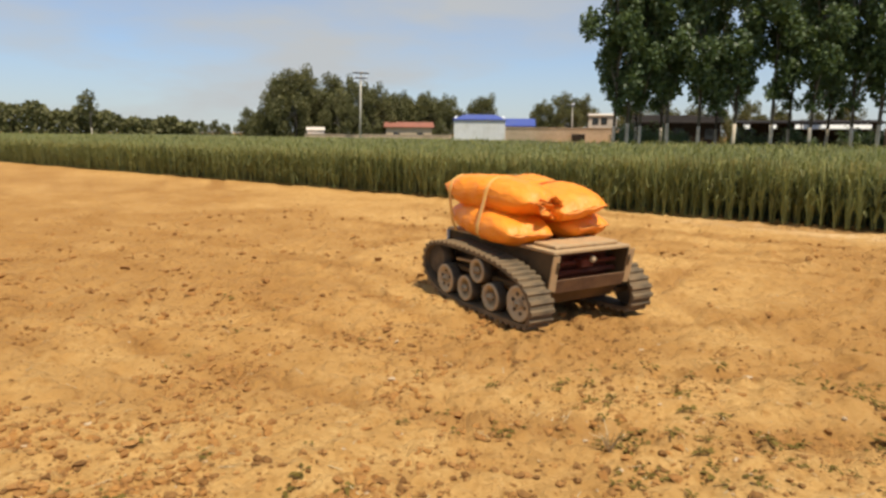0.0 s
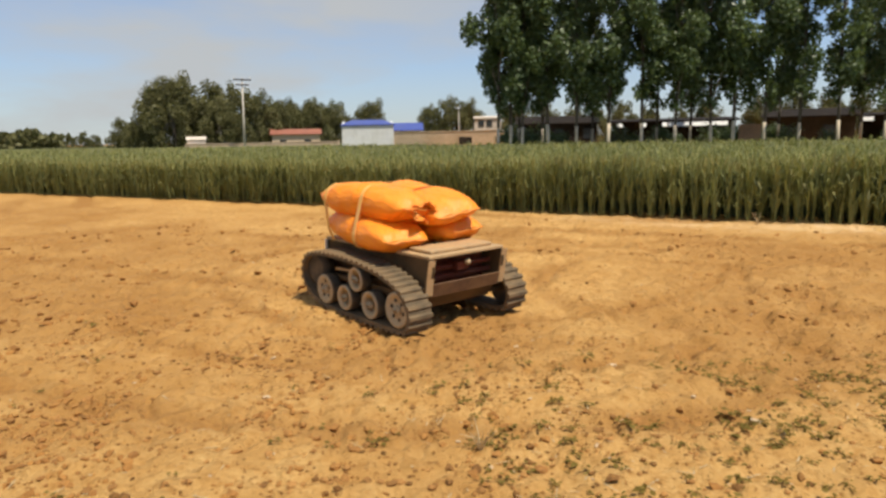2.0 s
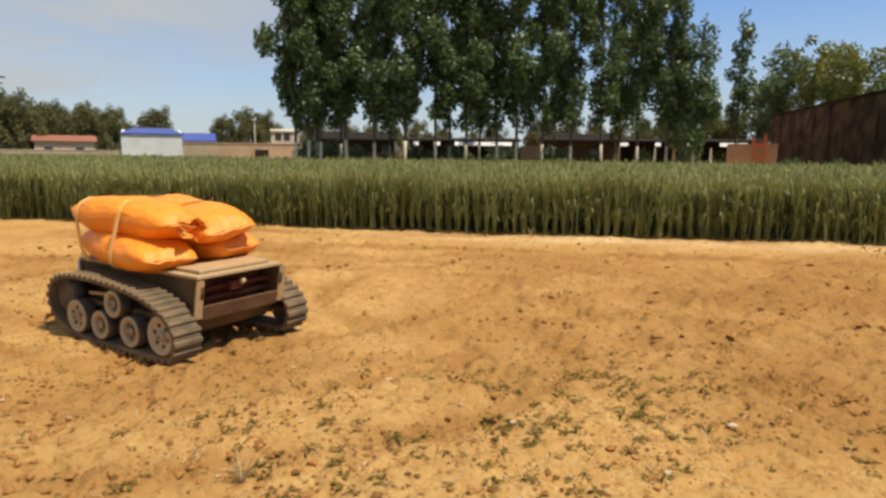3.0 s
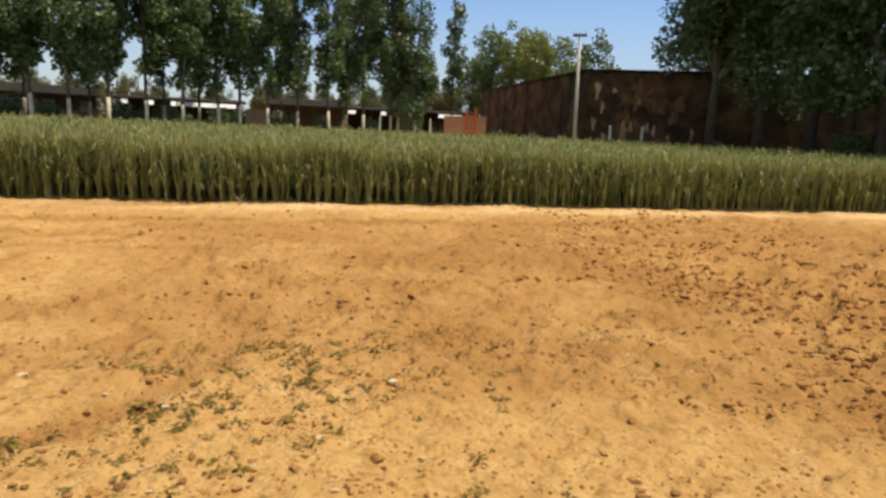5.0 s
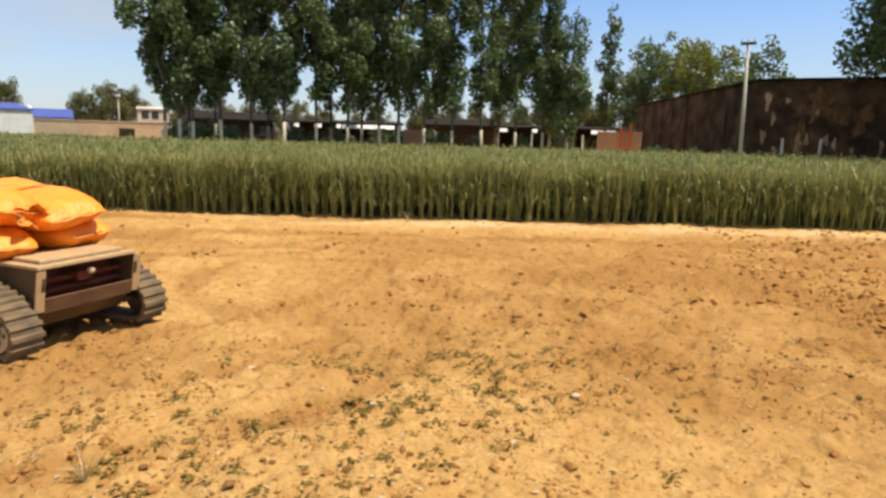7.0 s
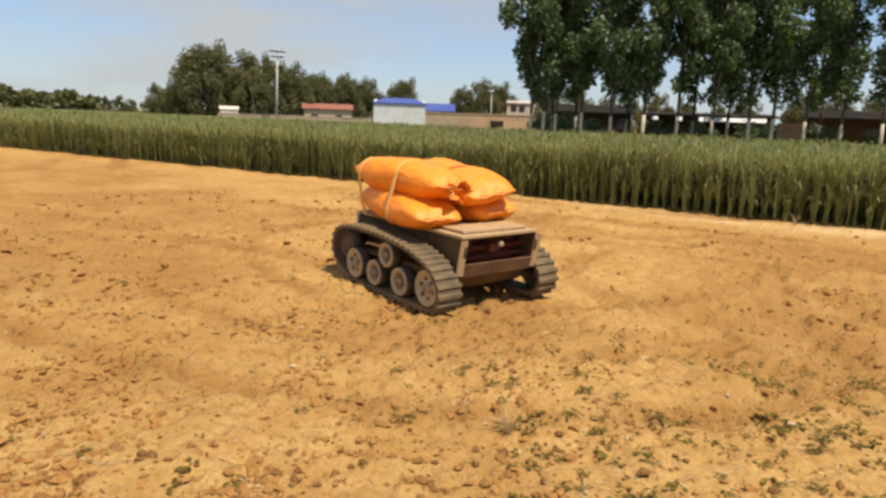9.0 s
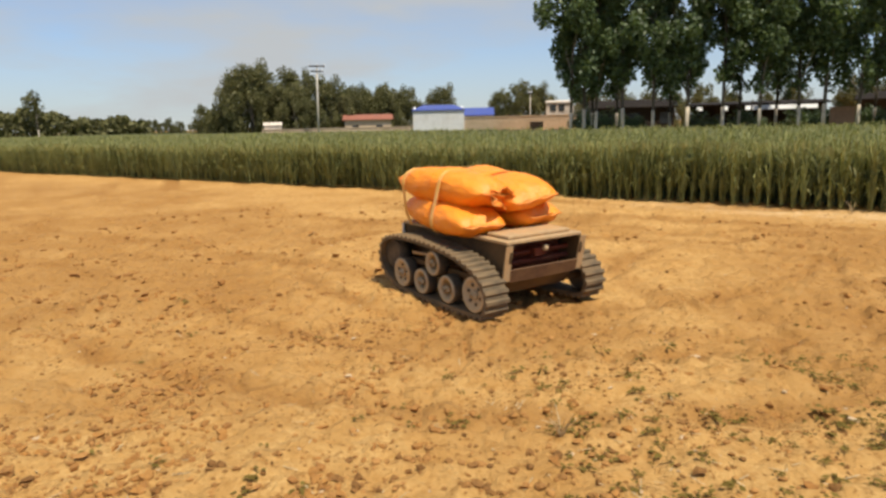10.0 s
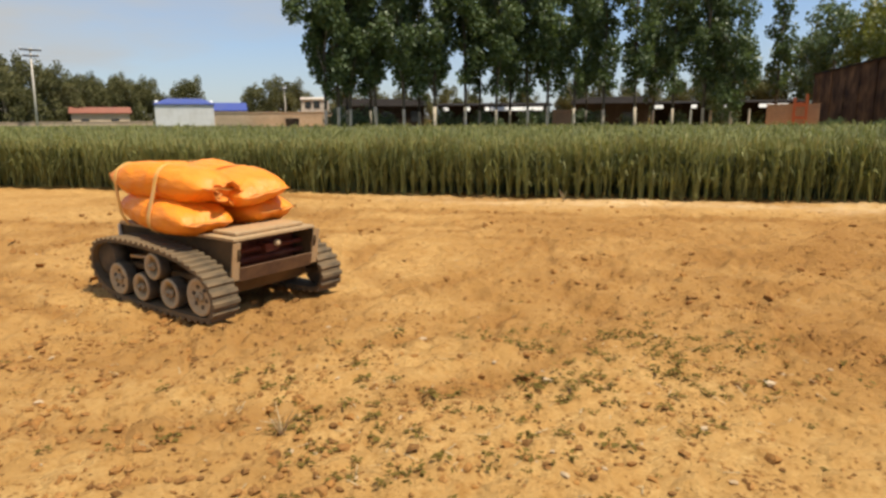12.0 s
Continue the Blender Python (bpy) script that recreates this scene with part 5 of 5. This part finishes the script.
def sack(m, length, width, height, seed, label, dome=0.0, pinch=(0.09, 0.74)):
    """A full woven sack: pillow body with corners, wrinkles and flat seams at both ends."""
    rs = np.random.RandomState(seed)
    ob = thing("sack", m, label, "sack", "sacks on the carrier")
    nu, nv = 56, 44
    off = rs.rand(6) * 40
    verts = []
    for u in np.linspace(-1, 1, nu):
        fat = ((1 - abs(u) ** 4.4) ** 0.64 * 0.93 + 0.07) * (1 + dome * (1 - u * u))
        half = 0.5 * width * (1.0 - 0.26 * abs(u) ** 5)
        squeeze = 1 - 0.20 * math.exp(-((u - pinch[0]) / 0.08) ** 2) - 0.10 * math.exp(-((u + pinch[1]) / 0.06) ** 2)
        for v in np.linspace(0, 2 * math.pi, nv, endpoint=False):
            c, s = math.cos(v), math.sin(v)
            e = 0.72
            y = half * math.copysign(abs(c) ** e, c) * (0.5 + 0.5 * squeeze)
            z = 0.5 * height * fat * squeeze * math.copysign(abs(s) ** (0.95 if s > 0 else 0.7), s)
            ends = 0.4 + abs(u) ** 3
            n1 = noise.noise(Vector((u * 2.1 + off[0], math.cos(v) * 1.3, math.sin(v) * 1.3 + off[1])))
            n2 = noise.noise(Vector((u * 5.0 + off[2], c * 6.0, s * 3.0 + off[3])))
            n3 = noise.noise(Vector((u * 3.0 + off[4], c * 13.0, s * 9.0)))
            k = 1 + 0.14 * n1 + 0.15 * ends * n2 + 0.10 * ends * n3
            verts.append((0.5 * length * u + 0.012 * n1, y * (1 + 0.05 * n1), z * k))
    faces = [(i * nv + j, i * nv + (j + 1) % nv, (i + 1) * nv + (j + 1) % nv, (i + 1) * nv + j) for i in range(nu - 1) for j in range(nv)]
    me = mesh_of("body", verts, faces)
    part("body", me, MAT["sack"], ob, "", True)
    for end in (-1, 1):
        rows = 15
        bm = bmesh.new()
        cols = []
        for k in range(rows):
            y = (k / (rows - 1) - 0.5) * width * 0.72
            w = 0.012 * noise.noise(Vector((y * 14 + off[5], end, 0)))
            x0, x1 = 0.5 * length * end * 0.985, (0.5 * length + 0.022) * end
            cols.append([bm.verts.new(q) for q in ((x0, y, 0.006 + w), (x1, y, 0.004 + 1.6 * w), (x1, y, -0.004 + 1.6 * w), (x0, y, -0.006 + w))])
        for a, b in zip(cols, cols[1:]):
            for i in range(4):
                bm.faces.new((a[i], b[i], b[(i + 1) % 4], a[(i + 1) % 4]))
        bm.faces.new(cols[0])
        bm.faces.new(cols[-1][::-1])
        bmesh.ops.recalc_face_normals(bm, faces=bm.faces)
        part("seam", bm, MAT["sack_seam"], ob, "crimped end seam", True)
    return ob


def gathered_mouth(ob, x, width, height):
    """The untied neck of a sack: a crumpled collar that flares out of its end."""
    steps, rows = 26, 5
    bm = bmesh.new()
    rings = []
    for inner in (0, 1):
        for r in (range(rows) if not inner else range(rows - 1, -1, -1)):
            f = r / (rows - 1)
            ring = []
            for k in range(steps):
                a = 6.28318 * k / steps
                fold = 1 + 0.30 * f * math.sin(5 * a + 1.0) + 0.16 * f * math.sin(9 * a) - 0.10 * inner
                ring.append(bm.verts.new((x + 0.075 * f * (1 + 0.4 * math.sin(2 * a)), width * fold * (0.8 + 0.5 * f) * math.cos(a), height * fold * (0.8 + 0.6 * f) * math.sin(a) - 0.02 * f)))
            rings.append(ring)
    for a, b in zip(rings, rings[1:]):
        for k in range(steps):
            bm.faces.new((a[k], a[(k + 1) % steps], b[(k + 1) % steps], b[k]))
    bmesh.ops.recalc_face_normals(bm, faces=bm.faces)
    part("mouth", bm, MAT["sack_seam"], ob, "crumpled open neck of the sack", True)


def build_load():
    base = pose(*ROVER_AT, 0.0, 0, 0, ROVER_TURN)
    for m, size, seed, label, dome in (
        (pose(-0.13, -0.215, 0.575, 0, 3, -9), (1.00, 0.42, 0.23), 3, "full orange woven sack lying on the carrier deck", 0.0),
        (pose(-0.12, 0.190, 0.575, 2, 0, 3), (1.02, 0.40, 0.22), 4, "full orange woven sack lying on the carrier deck", 0.0),
        (pose(-0.15, -0.165, 0.765, -7, 2.5, 3), (0.98, 0.44, 0.22), 5, "full orange woven sack on top of the load", 0.22),
        (pose(-0.07, 0.135, 0.742, 8, 4.0, -4), (1.04, 0.46, 0.22), 6, "full orange woven sack on top of the load", 0.14),
    ):
        made = sack(base @ m, *size, seed, label, dome)
        if seed == 5:
            gathered_mouth(made, 0.5 * size[0] - 0.035, 0.085, 0.045)
    # two straps run taut round the whole load down to the deck edges
    bpy.context.view_layer.update()
    inv = base.inverted()
    cloud = []
    for ob in scene.objects:
        if ob.name.startswith("sack"):
            for child in ob.children:
                m = inv @ ob.matrix_basis
                cloud += [m @ v.co for v in child.data.vertices]
    for x in (-0.03, -0.50):
        near = sorted({(round(p.y, 4), round(p.z, 4)) for p in cloud if abs(p.x - x) < 0.03} | {(-0.325, 0.47), (0.325, 0.47)})
        turn = lambda o, a, b: (a[0] - o[0]) * (b[1] - o[1]) - (a[1] - o[1]) * (b[0] - o[0])
        loop = []
        for run in (near, near[::-1]):
            side = []
            for p in run:
                while len(side) > 1 and turn(side[-2], side[-1], p) <= 0:
                    side.pop()
                side.append(p)
            loop += side[:-1]
        strap = thing("strap", base @ pose(x, 0, 0), "yellow tie strap round the orange sacks", "strap", "straps round the load")
        k = loop.index((0.325, 0.47))
        loop = [p for p in loop[k:] + loop[:k] if p[1] > 0.469]
        bm = bmesh.new()
        rows = []
        for y, z in loop:
            o = Vector((0, y, z - 0.66)).normalized()
            a, b = Vector((0, y, z)) + 0.002 * o, Vector((0, y, z)) + 0.007 * o
            rows.append([bm.verts.new(q) for q in ((-0.017, a.y, a.z), (0.017, a.y, a.z), (0.017, b.y, b.z), (-0.017, b.y, b.z))])
        for a, b in zip(rows, rows[1:]):
            for i in range(4):
                bm.faces.new((a[i], a[(i + 1) % 4], b[(i + 1) % 4], b[i]))
        bm.faces.new(rows[0])
        bm.faces.new(rows[-1][::-1])
        bmesh.ops.recalc_face_normals(bm, faces=bm.faces)
        part("band", bm, MAT["strap"], strap)


build_load()

# ------------------------------------------------------------------ weeds, straw and stones on the soil


def green_patch(x, y):
    """The one patch that is thick with weeds."""
    return np.exp(-(((x - 1.90 + 0.35 * (y - 2.75)) / 0.70) ** 2 + ((y - 2.75) / 0.42) ** 2))


def weed_patch(x, y):
    """Where small weeds stand: a belt before the camera, thicker to the right of it."""
    belt = np.exp(-((y - 2.6 + 0.12 * x) / 0.75) ** 2) * smooth_step(x, -2.2, 0.6)
    front = 0.30 * np.exp(-((np.hypot(x, y) - 2.1) / 0.6) ** 2)
    return np.clip(belt + front + green_patch(x, y), 0, 1) * smooth_step(vnoise(x * 1.9 + 2, y * 1.9 + 4), 0.25, 0.6)


def leaf_cluster(rs, x, y, z, size, leaves):
    """Leaves of one small plant: folded ovals on short stalks, as quads."""
    out = []
    for _ in range(leaves):
        a, up = rs.rand() * 6.283, 0.15 + 0.9 * rs.rand()
        way = np.array([math.cos(a), math.sin(a), up])
        way /= np.linalg.norm(way)
        perp = np.array([-math.sin(a), math.cos(a), 0.3 * rs.randn()])
        c = np.array([x, y, z]) + way * size * (0.35 + 0.65 * rs.rand())
        ln, wd = size * (0.30 + 0.15 * rs.rand()), size * (0.16 + 0.08 * rs.rand())
        tilt = np.array([way[0], way[1], way[2] - 0.6])
        out.append([c - tilt * ln, c + perp * wd, c + tilt * ln, c - perp * wd])
    return out


def build_weeds():
    x, y, rs = scatter(7000, 31, lambda x, y: 0.25 * weed_patch(x, y) + 0.010, 1.4, 6.5, -45, 85)
    gx, gy, _ = scatter(6000, 33, lambda x, y: 0.55 * green_patch(x, y) * smooth_step(vnoise(x * 3.3, y * 3.3 + 6), 0.25, 0.6), 2.1, 4.6, 12, 55)
    x, y = np.r_[x, gx], np.r_[y, gy]
    quads = []
    spare = []
    for i, (px, py) in enumerate(zip(x, y)):
        if math.hypot(px, py) < 3.0 and len(spare) < 130 and i % 3 == 0:
            spare.append((px, py))
            continue
        size = 0.016 + 0.034 * rs.rand() ** 1.3
        quads += leaf_cluster(rs, px, py, float(ground_height(np.array([px]), np.array([py]))[0]), size, 5 + rs.randint(4))
    ob = part("weeds", quads_mesh("weeds", np.array(quads)), MAT["weed"])
    tagged(ob, "scattered small olive green weeds on the dry soil", "weeds", kind="stuff")
    kinds = []
    for k in range(4):
        plant = thing("seedling", pose(0, 0, 0), "small olive green seedling with a few leaves on dry soil", "seedling", "seedlings in the soil")
        part("stem", tube([(0, 0, -0.01), (0.003, 0.002, 0.02), (0.0, 0.004, 0.035)], [0.0022, 0.0018, 0.001], 5), MAT["weed"], plant)
        for _ in range(9):
            part("leaf", quads_mesh("leaf", np.array(leaf_cluster(rs, 0, 0, 0.004, 0.048, 1))), MAT["weed"], plant)
        kinds.append(plant)
    for i, (px, py) in enumerate(spare):
        z = float(ground_height(np.array([px]), np.array([py]))[0])
        put(kinds[i % 4], pose(px, py, z, 0, 0, i * 77), 0.5 + 0.55 * rs.rand())
    for k in kinds:
        remove(k)


build_weeds()


def build_straw():
    """Bits of straw and pale stubble, and one dry dead plant."""
    x, y, rs = scatter(1500, 41, lambda x, y: 0.25 + 0.3 * weed_patch(x, y), 1.4, 8.0)
    n = len(x)
    a = rs.rand(n) * 6.283
    ln = (0.008 + 0.03 * rs.rand(n) ** 2)[:, None]
    way = np.c_[np.cos(a), np.sin(a), 0.25 * rs.randn(n)]
    c = np.c_[x, y, ground_height(x, y) + 0.006]
    w = np.c_[-np.sin(a), np.cos(a), np.zeros(n)] * 0.0022
    up = np.array([0, 0, 0.002])
    quads = np.stack([c - way * ln - w, c - way * ln + w, c + way * ln + w + up, c + way * ln - w + up], 1)
    ob = part("straw_bits", quads_mesh("straw_bits", quads), MAT["straw"])
    tagged(ob, "short bits of pale straw strewn on the soil", "straw", kind="stuff")
    for px, py, size in ((0.24, 2.38, 0.11), (4.6, 8.6, 0.16)):
        z = float(ground_height(np.array([px]), np.array([py]))[0])
        plant = thing("dead_plant", pose(px, py, z), "dry straw-coloured dead plant standing in the soil", "plant")
        for k in range(7):
            b = rs.rand() * 6.283
            r = size * (0.2 + 0.6 * rs.rand())
            part("stalk", tube([(0, 0, -0.01), (0.4 * r * math.cos(b), 0.4 * r * math.sin(b), size * 0.5), (r * math.cos(b), r * math.sin(b), size * (0.6 + 0.5 * rs.rand()))], [0.003, 0.0025, 0.0012], 5), MAT["straw"], plant)


build_straw()


def build_stones():
    x, y, rs = scatter(420, 51, lambda x, y: 0.25 + 0.5 * weed_patch(x, y), 1.5, 7.0)
    size = 0.005 + 0.010 * rs.rand(len(x)) ** 2
    ob = part("pebbles", lumps("pebbles", np.c_[x, y, ground_height(x, y) + 0.2 * size], size, 52, 0.6), MAT["stone"])
    tagged(ob, "few small pale pebbles lying on the soil", "pebbles", kind="stuff")
    for px, py, big in ((1.42, 2.52, 0.024), (1.05, 3.35, 0.022), (-0.75, 3.0, 0.020), (2.35, 2.2, 0.024)):
        z = float(ground_height(np.array([px]), np.array([py]))[0])
        ob = part("stone", lumps("stone", np.array([[0, 0, 0.3 * big]]), np.array([big]), int(px * 100) + 200, 0.7), MAT["stone"])
        ob.matrix_basis = pose(px, py, z)
        tagged(ob, "small pale stone lying on dry soil", "stone", "stones in the field")
    # pale rubble at the foot of the compound wall
    n = 26
    az = np.radians(55.8 + 3.4 * rs.rand(n))
    d = 46.4 + 0.8 * rs.rand(n)
    size = 0.12 + 0.22 * rs.rand(n)
    ob = part("rubble", lumps("rubble", np.c_[d * np.sin(az), d * np.cos(az), 0.55 * rs.rand(n)], size, 53, 0.7), MAT["stone"])
    tagged(ob, "pale heap of rubble at the foot of the wall", "rubble", kind="stuff")


build_stones()
